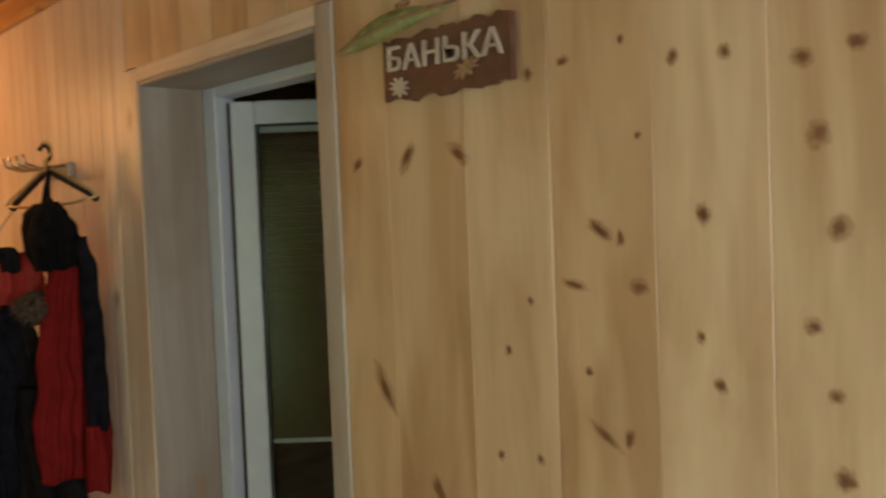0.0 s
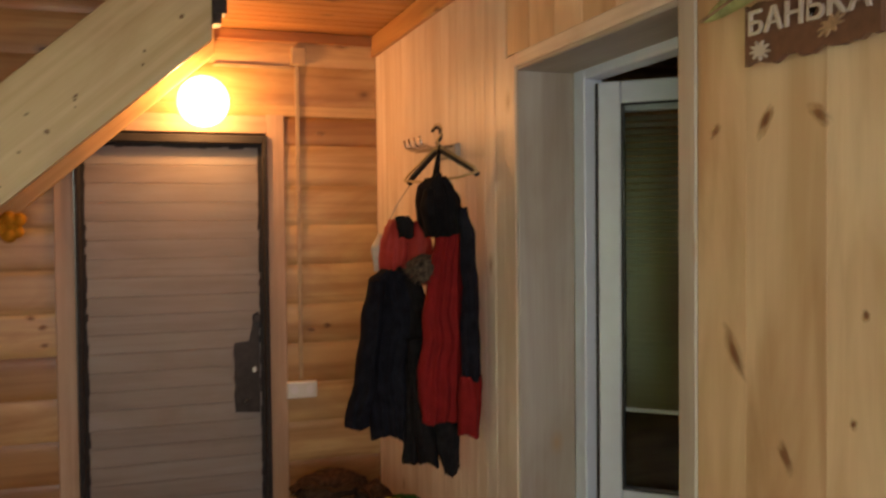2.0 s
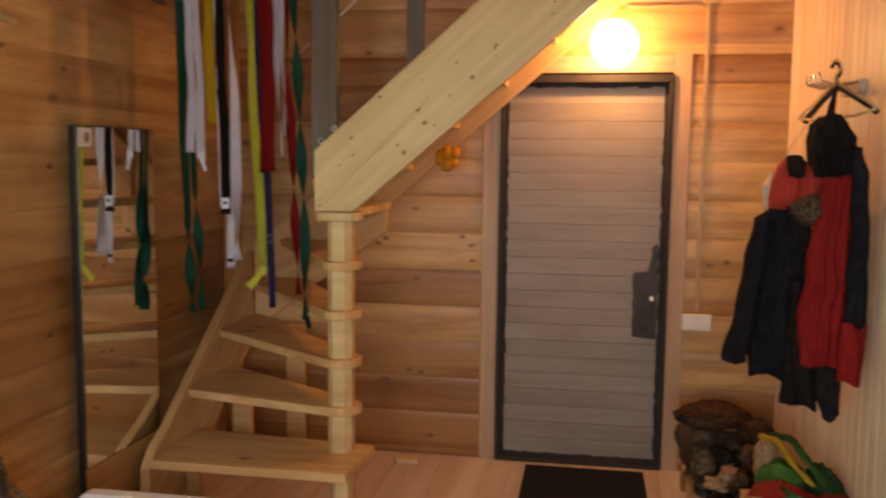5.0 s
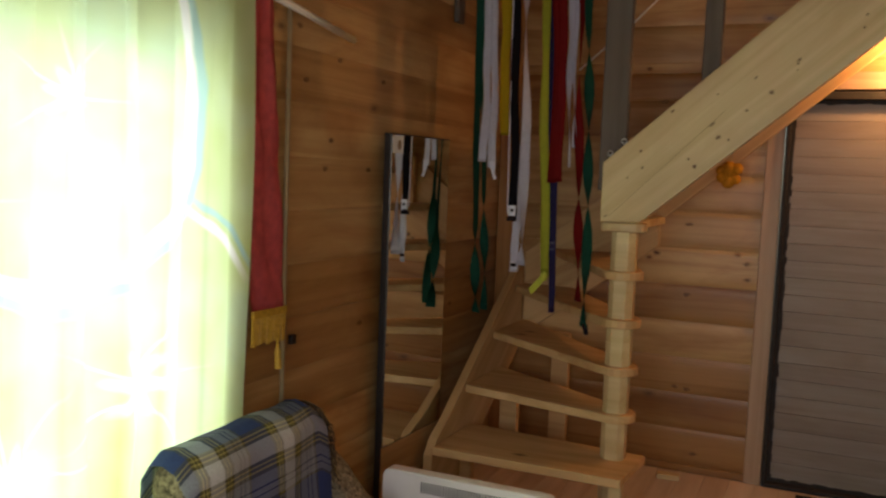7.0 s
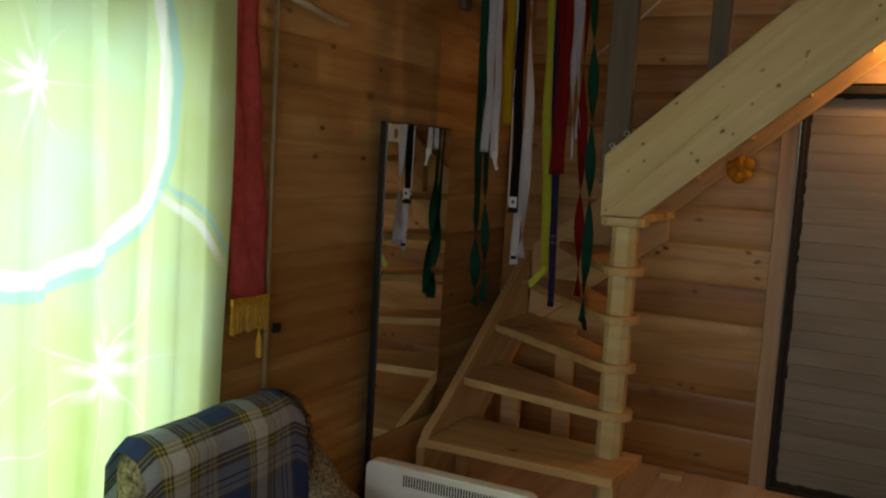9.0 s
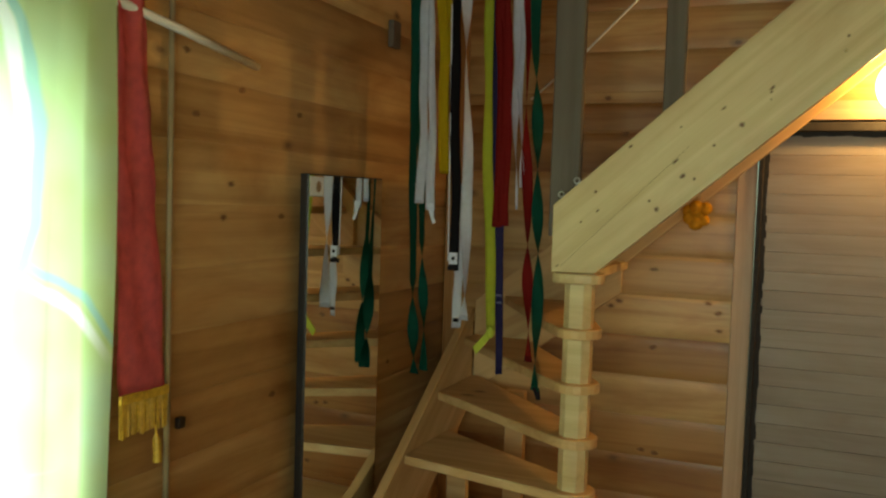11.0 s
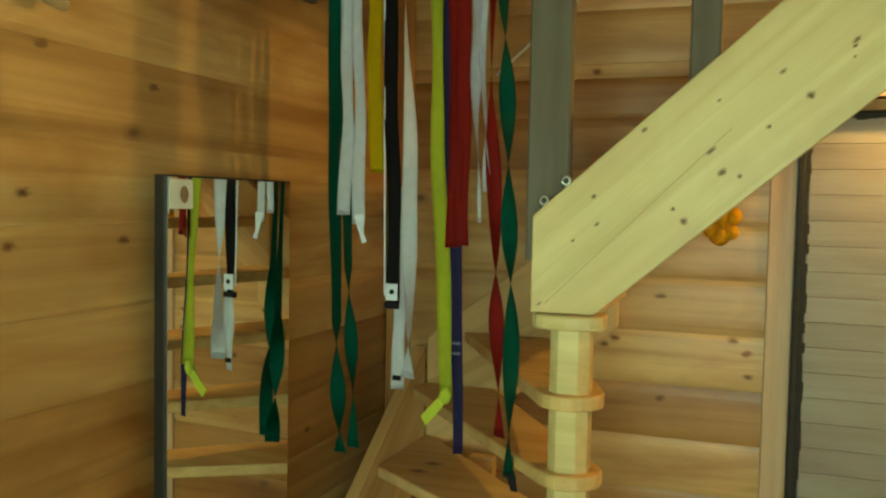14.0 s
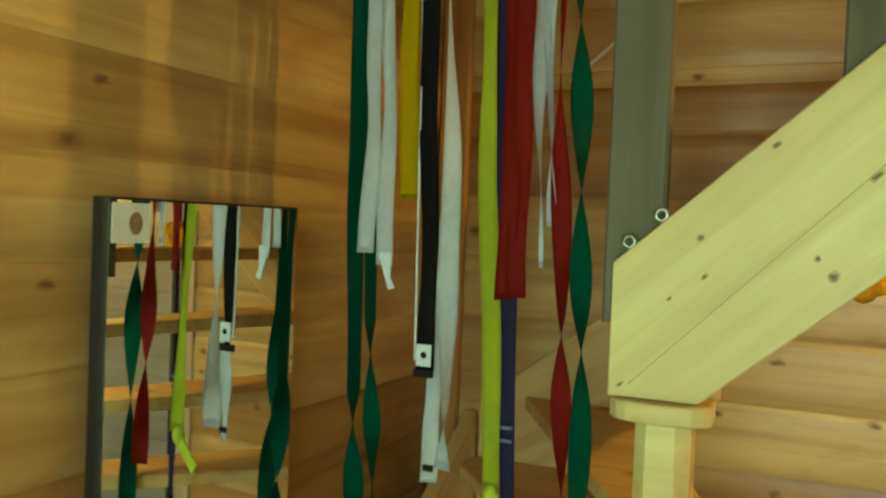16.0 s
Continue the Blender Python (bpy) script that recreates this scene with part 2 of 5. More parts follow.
BELT_COLS["stripe"] = plain("belt_stripe", (0.17, 0.16, 0.30), 0.8)


def emitting(name, col, strength):
    m, n, l, p = nodes_of(name)
    p.inputs["Base Color"].default_value = (*col, 1)
    p.inputs["Emission Color"].default_value = (*col, 1)
    p.inputs["Emission Strength"].default_value = strength
    return m


BULB = emitting("lit_bulb", (1.0, 0.47, 0.15), 30.0)


def globe_glass():
    """Frosted glass: glows softly and lets the bulb's light out."""
    m, n, l, p = nodes_of("lit_globe")
    tr = n.new("ShaderNodeBsdfTransparent")
    em = n.new("ShaderNodeEmission")
    em.inputs["Color"].default_value, em.inputs["Strength"].default_value = (1.0, 0.56, 0.22, 1), 13.0
    ms = n.new("ShaderNodeMixShader"); ms.inputs[0].default_value = 0.4
    l.new(tr.outputs[0], ms.inputs[1]); l.new(em.outputs[0], ms.inputs[2])
    l.new(ms.outputs[0], n["Material Output"].inputs["Surface"])
    return m


GLOBE = globe_glass()


def mirror_mat():
    m, n, l, p = nodes_of("mirror_silver")
    p.inputs["Base Color"].default_value = (0.86, 0.88, 0.84, 1)
    p.inputs["Metallic"].default_value, p.inputs["Roughness"].default_value = 1.0, 0.015
    return m


MIRROR = mirror_mat()


def glass_mat():
    m, n, l, p = nodes_of("pane_glass")
    p.inputs["Base Color"].default_value = (0.86, 0.9, 0.84, 1)
    p.inputs["Transmission Weight"].default_value, p.inputs["Roughness"].default_value = 1.0, 0.02
    p.inputs["IOR"].default_value = 1.25
    return m


GLASS = glass_mat()


def curtain_mat():
    """Thin printed cloth: lime ground with pale bands, aqua edges and starry blossoms; lets light through."""
    m, n, l, p = nodes_of("printed_curtain")
    tc = n.new("ShaderNodeTexCoord")
    c = None
    ns = noise_tex(n, l, tc.outputs["Object"], 2.2, 3.0)
    c = ramp(n, l, ns, ((0.33, (0.63, 0.74, 0.33)), (0.50, (0.69, 0.82, 0.47)), (0.68, (0.67, 0.85, 0.64))))

    def dist(y, z, sy=1.0, sz=1.0):
        mp = n.new("ShaderNodeMapping"); mp.vector_type = "POINT"
        mp.inputs["Location"].default_value = (0, -y * sy, -z * sz)
        mp.inputs["Scale"].default_value = (0, sy, sz)
        l.new(tc.outputs["Object"], mp.inputs["Vector"])
        ln = n.new("ShaderNodeVectorMath"); ln.operation = "LENGTH"; l.new(mp.outputs["Vector"], ln.inputs[0])
        return ln.outputs["Value"], mp.outputs["Vector"]

    def above(sock, level):
        g = n.new("ShaderNodeMapRange"); g.inputs["From Min"].default_value, g.inputs["From Max"].default_value = level - 0.05, level + 0.05
        l.new(sock, g.inputs["Value"])
        return g.outputs["Result"]

    for y, z, r, w in ((0.69, 1.77, 0.49, 0.024), (1.05, 1.00, 0.455, 0.014)):
        d, _ = dist(y, z)
        warp = n.new("ShaderNodeMath"); warp.operation = "MULTIPLY_ADD"; warp.inputs[1].default_value = 0.10
        l.new(noise_tex(n, l, tc.outputs["Object"], 3.2, 2.0), warp.inputs[0]); l.new(d, warp.inputs[2])
        back = n.new("ShaderNodeMath"); back.operation = "SUBTRACT"; back.inputs[1].default_value = 0.05; l.new(warp.outputs[0], back.inputs[0])
        d = back.outputs[0]
        for dr, col, ww in ((0.040, (0.50, 0.74, 0.66), w * 0.7), (0.0, (0.95, 0.97, 0.92), w)):
            sub = n.new("ShaderNodeMath"); sub.operation = "SUBTRACT"; sub.inputs[1].default_value = r + dr; l.new(d, sub.inputs[0])
            ab = n.new("ShaderNodeMath"); ab.operation = "ABSOLUTE"; l.new(sub.outputs[0], ab.inputs[0])
            mask = ramp(n, l, ab.outputs[0], ((ww * 0.7, (1, 1, 1)), (ww * 1.3, (0, 0, 0))))
            if z < 1.2:
                px = n.new("ShaderNodeSeparateXYZ"); l.new(tc.outputs["Object"], px.inputs[0])
                mask = mix(n, l, "MULTIPLY", 1.0, mask, above(px.outputs["Z"], 1.26))
                mask = mix(n, l, "MULTIPLY", 1.0, mask, above(px.outputs["Y"], 1.17))
            c = mix(n, l, "MIX", mask, c, col)
    for y, z, r in ((0.71, 1.753, 0.065), (0.944, 0.987, 0.10), (0.30, 1.50, 0.09), (0.53, 0.816, 0.09)):
        d, vec = dist(y, z)
        sep = n.new("ShaderNodeSeparateXYZ"); l.new(vec, sep.inputs[0])
        at = n.new("ShaderNodeMath"); at.operation = "ARCTAN2"; l.new(sep.outputs["Z"], at.inputs[0]); l.new(sep.outputs["Y"], at.inputs[1])
        ml = n.new("ShaderNodeMath"); ml.operation = "MULTIPLY"; ml.inputs[1].default_value = 8.0; l.new(at.outputs[0], ml.inputs[0])
        sn = n.new("ShaderNodeMath"); sn.operation = "SINE"; l.new(ml.outputs[0], sn.inputs[0])
        md = n.new("ShaderNodeMath"); md.operation = "MULTIPLY_ADD"; md.inputs[1].default_value = 0.30 * r; l.new(sn.outputs[0], md.inputs[0]); l.new(d, md.inputs[2])
        mask = ramp(n, l, md.outputs[0], ((r * 0.40, (1, 1, 1)), (r * 1.05, (0, 0, 0))))
        c = mix(n, l, "MIX", mask, c, (0.97, 0.98, 0.93))
        # thin rays
        m2 = n.new("ShaderNodeMath"); m2.operation = "MULTIPLY"; m2.inputs[1].default_value = 3.5; l.new(at.outputs[0], m2.inputs[0])
        s2 = n.new("ShaderNodeMath"); s2.operation = "SINE"; l.new(m2.outputs[0], s2.inputs[0])
        a2 = n.new("ShaderNodeMath"); a2.operation = "ABSOLUTE"; l.new(s2.outputs[0], a2.inputs[0])
        w2 = n.new("ShaderNodeMath"); w2.operation = "MULTIPLY"; l.new(a2.outputs[0], w2.inputs[0]); l.new(d, w2.inputs[1])
        ray = mix(n, l, "MULTIPLY", 1.0, ramp(n, l, w2.outputs[0], ((0.006, (0.5, 0.5, 0.5)), (0.02, (0, 0, 0)))), ramp(n, l, d, ((r * 1.2, (1, 1, 1)), (r * 3.2, (0, 0, 0)))))
        c = mix(n, l, "MIX", ray, c, (0.97, 0.98, 0.93))
    l.new(c, p.inputs["Base Color"])
    p.inputs["Roughness"].default_value = 0.8
    tr = n.new("ShaderNodeBsdfTranslucent"); l.new(c, tr.inputs["Color"])
    ms = n.new("ShaderNodeMixShader"); ms.inputs[0].default_value = 0.6
    l.new(p.outputs[0], ms.inputs[1]); l.new(tr.outputs[0], ms.inputs[2])
    l.new(ms.outputs[0], n["Material Output"].inputs["Surface"])
    return m


CURTAIN = curtain_mat()


def plaid_mat():
    """Woven plaid in blue, white and olive; reads the throw's UV (metres)."""
    m, n, l, p = nodes_of("plaid_wool")
    uv = n.new("ShaderNodeTexCoord")
    sep = n.new("ShaderNodeSeparateXYZ"); l.new(uv.outputs["UV"], sep.inputs[0])
    blue, white, olive, slate, gold, navy = (0.060, 0.100, 0.32), (0.88, 0.90, 0.93), (0.15, 0.14, 0.07), (0.40, 0.43, 0.50), (0.74, 0.65, 0.22), (0.025, 0.033, 0.10)
    stripes = ((0.0, blue), (0.29, olive), (0.325, gold), (0.34, olive), (0.365, gold), (0.38, olive), (0.41, white), (0.58, olive), (0.61, gold), (0.625, olive), (0.65, gold), (0.665, olive),
               (0.70, slate), (0.80, navy), (0.815, slate), (0.86, navy), (0.875, slate), (0.93, olive), (0.96, blue), (1.0, blue))
    both = []
    for axis, scale in (("X", 2.9), ("Y", 2.9)):
        ml = n.new("ShaderNodeMath"); ml.operation = "MULTIPLY"; ml.inputs[1].default_value = scale; l.new(sep.outputs[axis], ml.inputs[0])
        fr = n.new("ShaderNodeMath"); fr.operation = "FRACT"; l.new(ml.outputs[0], fr.inputs[0])
        r = n.new("ShaderNodeValToRGB"); r.color_ramp.interpolation = "CONSTANT"
        e = r.color_ramp.elements
        while len(e) < len(stripes):
            e.new(0.5)
        for el, (pos, col) in zip(e, stripes):
            el.position, el.color = pos, (*col, 1)
        l.new(fr.outputs[0], r.inputs["Fac"]); both.append(r.outputs["Color"])
    c = mix(n, l, "MIX", 0.5, both[0], both[1])
    ns = noise_tex(n, l, uv.outputs["Object"], 220.0, 2.0)
    c = mix(n, l, "MULTIPLY", 0.6, c, ramp(n, l, ns, ((0.3, (0.6, 0.6, 0.6)), (0.7, (1, 1, 1)))))
    l.new(c, p.inputs["Base Color"])
    p.inputs["Roughness"].default_value = 0.92
    bump(n, l, p, ns, 0.5, 0.002)
    return m


PLAID = plaid_mat()

# ---------------------------------------------------------------- makers


def mesh_of(bm, name, material, smooth=False):
    me = bpy.data.meshes.new(name)
    bmesh.ops.recalc_face_normals(bm, faces=bm.faces)
    bm.to_mesh(me)
    bm.free()
    me.materials.append(material)
    if smooth:
        for f in me.polygons:
            f.use_smooth = True
    return me


def under(ob, parent):
    if parent is not None:
        ob.parent = parent
        ob.matrix_parent_inverse = parent.matrix_basis.inverted()
    return ob


def part(name, bm, material, parent=None, label="", m=None, smooth=False):
    ob = new(name, mesh_of(bm, name, material, smooth))
    if m is not None:
        ob.matrix_basis = m
    under(ob, parent)
    return tagged(ob, label) if label else ob


def thing(name, label, category, at=(0, 0, 0), group="", kind=""):
    ob = new(name)
    ob.empty_display_size = 0.05
    ob.matrix_basis = Matrix.Translation(at)
    return tagged(ob, label, category, group, kind)


def box(x0, y0, z0, x1, y1, z1, bevel=0.0, bm=None):
    b = bmesh.new()
    bmesh.ops.create_cube(b, size=1.0)
    bmesh.ops.transform(b, matrix=Matrix.Translation(((x0 + x1) / 2, (y0 + y1) / 2, (z0 + z1) / 2)) @ Matrix.Diagonal((x1 - x0, y1 - y0, z1 - z0, 1)), verts=b.verts)
    if bevel:
        bmesh.ops.bevel(b, geom=b.edges[:], offset=bevel, segments=2, affect="EDGES", profile=0.5)
    return join(bm, b)


def join(bm, b):
    if bm is None:
        return b
    me = bpy.data.meshes.new("tmp")
    b.to_mesh(me)
    b.free()
    bm.from_mesh(me)
    bpy.data.meshes.remove(me)
    return bm


def prism(points, z0, z1, bevel=0.0, bm=None, m=None):
    """A flat outline, given as (x, y), raised from z0 to z1."""
    b = bmesh.new()
    lo = [b.verts.new((x, y, z0)) for x, y in points]
    f = b.faces.new(lo)
    r = bmesh.ops.extrude_face_region(b, geom=[f])
    bmesh.ops.translate(b, vec=(0, 0, z1 - z0), verts=[v for v in r["geom"] if isinstance(v, bmesh.types.BMVert)])
    if bevel:
        bmesh.ops.recalc_face_normals(b, faces=b.faces)
        bmesh.ops.bevel(b, geom=[e for e in b.edges if e.calc_face_angle(0) > 0.6], offset=bevel, segments=2, affect="EDGES", profile=0.5)
    if m is not None:
        bmesh.ops.transform(b, matrix=m, verts=b.verts)
    return join(bm, b)


def tube(points, radius, sides=10, bm=None, caps=True):
    """A round bar along points."""
    b = bmesh.new()
    pts = [Vector(q) for q in points]
    rings = []
    for i, q in enumerate(pts):
        d = (pts[min(i + 1, len(pts) - 1)] - pts[max(i - 1, 0)]).normalized()
        a = d.cross(Vector((0, 0, 1)))
        a = a.normalized() if a.length > 1e-3 else Vector((1, 0, 0))
        c = d.cross(a).normalized()
        r = radius[i] if isinstance(radius, (list, tuple)) else radius
        rings.append([b.verts.new(q + r * (math.cos(2 * math.pi * k / sides) * a + math.sin(2 * math.pi * k / sides) * c)) for k in range(sides)])
    for p0, p1 in zip(rings, rings[1:]):
        for k in range(sides):
            b.faces.new((p0[k], p0[(k + 1) % sides], p1[(k + 1) % sides], p1[k]))
    if caps:
        b.faces.new(rings[0])
        b.faces.new(rings[-1])
    return join(bm, b)


BOARDS = {}


def board_mesh(length, width, thick, material, groove=0.006):
    """A board along x, its face towards +z, with eased long edges."""
    key = (round(length, 3), round(width, 3), round(thick, 3), material.name, groove)
    if key not in BOARDS:
        b = bmesh.new()
        h, g = width / 2, groove
        prof = ((-h, 0), (h, 0), (h, thick - g), (h - g, thick), (-h + g, thick), (-h, thick - g))
        if material is WALL_PINE and width > 0.12:      # rounded log profile
            us = [1 - 2 * i / 12 for i in range(13)]
            prof = ((-h, 0), (h, 0)) + tuple((h * u, thick - 0.0065 * abs(u) ** 4.5) for u in us)
        ends = [[b.verts.new((sx * length / 2, y, z)) for y, z in prof] for sx in (-1, 1)]
        np_ = len(prof)
        for k in range(np_):
            b.faces.new((ends[0][k], ends[0][(k + 1) % np_], ends[1][(k + 1) % np_], ends[1][k]))
        b.faces.new(ends[0])
        b.faces.new(ends[1])
        BOARDS[key] = mesh_of(b, "board", material)
    return BOARDS[key]


def board(name, length, width, thick, material, m, parent, groove=0.006):
    ob = new(name, board_mesh(length, width, thick, material, groove))
    ob.matrix_basis = m
    return under(ob, parent)


def axes(x, y, z, at):
    """A pose from three axis directions."""
    m = Matrix((x, y, z)).transposed().to_4x4()
    m.translation = at
    return m


# ---------------------------------------------------------------- plan
XL, XR, YD, YB, ZC = -1.256, 1.765, 4.0, -1.7, 2.61
TOP = 4.7          # head of the stairwell
PITCH = 0.2        # boards of the log-like walls

# floor
floor = new("floor", mesh_of(box(XL - 0.2, YB - 0.2, -0.12, XR + 2.2, YD + 0.2, -0.012), "floor", GROOVE))
tagged(floor, "light brown laminate floor of narrow boards", "floor", kind="structure")

# wall with the entrance door
wall_door = new("wall_north", mesh_of(box(0.22, YD + 0.02, 2.1, 1.28, YD + 0.16, TOP,
                bm=box(XL - 0.2, YD + 0.02, -0.1, 0.22, YD + 0.16, TOP, bm=box(1.28, YD + 0.02, -0.1, XR + 0.2, YD + 0.16, TOP))), "wall_north", GROOVE))
tagged(wall_door, "wall of orange-brown pine boards with log profile", "wall", kind="structure")
wall_window = new("wall_west", mesh_of(box(XL - 0.18, YB, -0.1, XL - 0.02, -0.40, TOP, bm=box(XL - 0.18, 1.31, -0.1, XL - 0.02, YD + 0.02, TOP,
                bm=box(XL - 0.18, -0.40, -0.1, XL - 0.02, 1.31, 0.42, bm=box(XL - 0.18, -0.40, 1.955, XL - 0.02, 1.31, TOP)))), "wall_west", GROOVE))
tagged(wall_window, "wall of amber pine boards behind mirror and curtain", "wall", kind="structure")
wall_bath = new("wall_east", mesh_of(box(XR + 0.02, YB, -0.1, XR + 0.2, 1.285, TOP, bm=box(XR + 0.02, 2.204, -0.1, XR + 0.2, YD + 0.02, TOP,
                bm=box(XR + 0.02, 1.285, 2.15, XR + 0.2, 2.204, TOP))), "wall_east", GROOVE))
tagged(wall_bath, "wall of pale upright pine boards with dark knots", "wall", kind="structure")
wall_back = new("wall_south", mesh_of(box(XL - 0.18, YB - 0.16, -0.1, -0.52, YB, ZC + 0.2, bm=box(1.65, YB - 0.16, -0.1, XR + 0.2, YB, ZC + 0.2, bm=box(-0.52, YB - 0.16, -0.1, 1.65, YB, 0.95, bm=box(-0.52, YB - 0.16, 2.15, 1.65, YB, ZC + 0.2)))), "wall_south", PALE_PINE))
tagged(wall_back, "plain pale pine wall", "wall", kind="structure")

# ceiling with the stairwell left open
EDGE_Y, EDGE_X = 3.07, 0.90
ceil_bm = box(XL - 0.18, YB - 0.1, ZC + 0.012, XR + 0.2, EDGE_Y, ZC + 0.2, bm=box(EDGE_X, EDGE_Y, ZC + 0.012, XR + 0.2, YD + 0.16, ZC + 0.2))
y = YB
rng = random.Random(4)
while y < YD:
    x0 = XL if y + 0.09 < EDGE_Y else EDGE_X
    join(ceil_bm, box(x0, y + 0.003, ZC, XR, min(y + 0.088, YD), ZC + 0.013, 0.003))
    y += 0.09
ceiling = new("ceiling", mesh_of(ceil_bm, "ceiling", CEIL_PINE))
tagged(ceiling, "ceiling of glossy narrow orange pine strips", "ceiling", kind="structure")
roof = new("ceiling_stairwell", mesh_of(box(XL - 0.18, EDGE_Y - 0.2, TOP, XR + 0.2, YD + 0.16, TOP + 0.1, bm=box(XL - 0.18, EDGE_Y - 0.16, ZC + 0.2, XR + 0.2, EDGE_Y, TOP,
            bm=box(EDGE_X + 1.2, EDGE_Y, ZC + 0.2, EDGE_X + 1.3, YD, TOP))), "ceiling_stairwell", CEIL_PINE))
tagged(roof, "pine lining over the stairwell", "ceiling", kind="structure")


def trim(name, a, b, w, d, material, label, face):
    """A straight moulding from a to b; face: the way its front looks."""
    a, b, face = Vector(a), Vector(b), Vector(face)
    x = (b - a).normalized()
    ob = new(name, board_mesh((b - a).length, w, d, material, 0.004))
    ob.matrix_basis = axes(x, face.cross(x), face, (a + b) / 2)
    return tagged(ob, label, "trim", kind="structure")


trim("trim_ceiling_east", (XR, YB, ZC - 0.055), (XR, YD, ZC - 0.055), 0.105, 0.022, CEIL_PINE, "orange pine moulding under the ceiling", (-1, 0, 0))
trim("trim_ceiling_north", (EDGE_X, YD, ZC - 0.03), (XR - 0.024, YD, ZC - 0.03), 0.055, 0.02, CEIL_PINE, "orange pine moulding under the ceiling", (0, -1, 0))
trim("trim_stairwell", (XL, EDGE_Y + 0.002, ZC + 0.02), (EDGE_X, EDGE_Y + 0.002, ZC + 0.02), 0.10, 0.02, CEIL_PINE, "pine board along the stairwell edge", (0, 1, 0))
trim("trim_corner_west", (XL + 0.055, YD, 0), (XL + 0.055, YD, TOP), 0.10, 0.03, CEIL_PINE, "pine corner strip", (0, -1, 0))

# ---------------------------------------------------------------- stairs
NX, NY, NH = -0.287, 3.035, 0.055
RISE, T1, TH = 0.216, 0.33, 0.04
stairs = thing("staircase", "pale pine winder staircase with open risers", "staircase", (NX, NY, 0))


def step_z(k):
    return T1 + RISE * (k - 1)


newel = part("newel", prism([(NH * a, NH * b) for a, b in ((-1, -0.5), (-0.5, -1), (0.5, -1), (1, -0.5), (1, 0.5), (0.5, 1), (-0.5, 1), (-1, 0.5))], 0, 1.372, 0.003), STAIR_PINE, stairs, m=Matrix.Translation((NX, NY, 0)))
part("foot_post", box(-0.03, -0.03, 0, 0.03, 0.03, T1 - TH, 0.005), STAIR_PINE, stairs, m=Matrix.Translation((-0.22, 2.82, 0)))
part("foot_post", box(-0.03, -0.03, 0, 0.03, 0.03, T1 - TH, 0.005), WINDER_PINE, stairs, m=Matrix.Translation((-1.032, 3.10, 0)))

# winders: outlines between two lines that touch a circle round the newel
FRONT = {2: 167.0, 3: 144.0, 4: 130.0, 5: 119.0, 6: 105.0}


def to_wall(px, py, deg):
    dx, dy = math.cos(radians(deg)), math.sin(radians(deg))
    t = 9.0
    if dx < 0:
        t = min(t, (-1.066 - px) / dx)
    if dy > 0:
        t = min(t, (3.955 - py) / dy)
    return px + dx * t, py + dy * t


def winder(k):
    r = 0.092
    a, b = FRONT[k], FRONT.get(k + 1, 70.0)
    f = (NX + r * math.cos(radians(a + 90)), NY + r * math.sin(radians(a + 90)))
    g = (NX + r * math.cos(radians(b - 90)), NY + r * math.sin(radians(b - 90)))
    pts = [to_wall(f[0], f[1], a), f]
    s0, s1 = a + 90, b - 90 + 360
    n = 9
    for i in range(1, n):
        s = radians(s0 + (s1 - s0) * i / n)
        pts.append((NX + r * math.cos(s), NY + r * math.sin(s)))
    e = to_wall(g[0] if b < 90 else NX + 0.02 * math.cos(radians(b - 90)), g[1] if b < 90 else NY + 0.02 * math.sin(radians(b - 90)), b)
    pts.append(g)
    pts.append(e)
    if pts[0][0] < -1.06 and e[1] > 3.95 and e[0] > -1.06:
        pts.append((-1.066, 3.955))
    return pts


part("tread", prism([(-1.064, 2.735), (-0.185, 2.735), (-0.155, 3.13), (-1.064, 3.20)], T1 - TH, T1, 0.006), WINDER_PINE, stairs)
for k in range(2, 6):
    part("tread", prism(winder(k), step_z(k) - TH, step_z(k), 0.006), WINDER_PINE, stairs)
cap = [(-0.385, 2.99)] + [(-0.29 + 0.098 * math.cos(radians(a)), 3.0 + 0.05 * math.sin(radians(a))) for a in range(190, 361, 20)] + [(-0.20, 3.09), (-0.27, 3.14), (-0.27, 3.955), (-0.56, 3.955), (-0.385, 3.1)]
part("tread", prism(cap, step_z(6) - TH, step_z(6), 0.006), STAIR_PINE, stairs)
for k in range(7, 12):
    x = -0.345 + 0.25 * (k - 7)
    part("tread", box(x, 3.034, step_z(k) - TH, x + 0.20, 3.915, step_z(k), 0.006), WINDER_PINE, stairs)

UP = Matrix(((1, 0, 0, 0), (0, 0, -1, 0), (0, 1, 0, 0), (0, 0, 0, 1)))   # outline (x, z) stood up, thickness towards -y


def stood(points, y0, thick, name, material, slope, at):
    """A board cut to an outline in x and z; its grain follows the slope."""
    turn = Matrix.Translation((at[0], y0, at[1])) @ Matrix.Rotation(-slope, 4, "Y") 
    inv = turn.inverted()
    b = prism(points, -thick, 0.0, 0.004, m=Matrix.Translation((0, y0, 0)) @ UP)
    bmesh.ops.transform(b, matrix=inv, verts=b.verts)
    return part(name, b, material, stairs, m=turn)


SL = math.atan(0.88)
stringer = stood([(-0.395, 1.412), (-0.222, 1.412), (0.87, 2.345), (0.87, 2.78), (0.82, 2.745), (-0.395, 1.675)], 2.985, 0.05, "stringer", STAIR_PINE, SL, (-0.275, 1.416))
stood([(-0.395, 1.38), (-0.275, 1.40), (0.95, 2.46), (0.95, 2.85), (-0.395, 1.68)], 3.915, 0.04, "wall_stringer", WINDER_PINE, SL, (-0.2, 1.3))
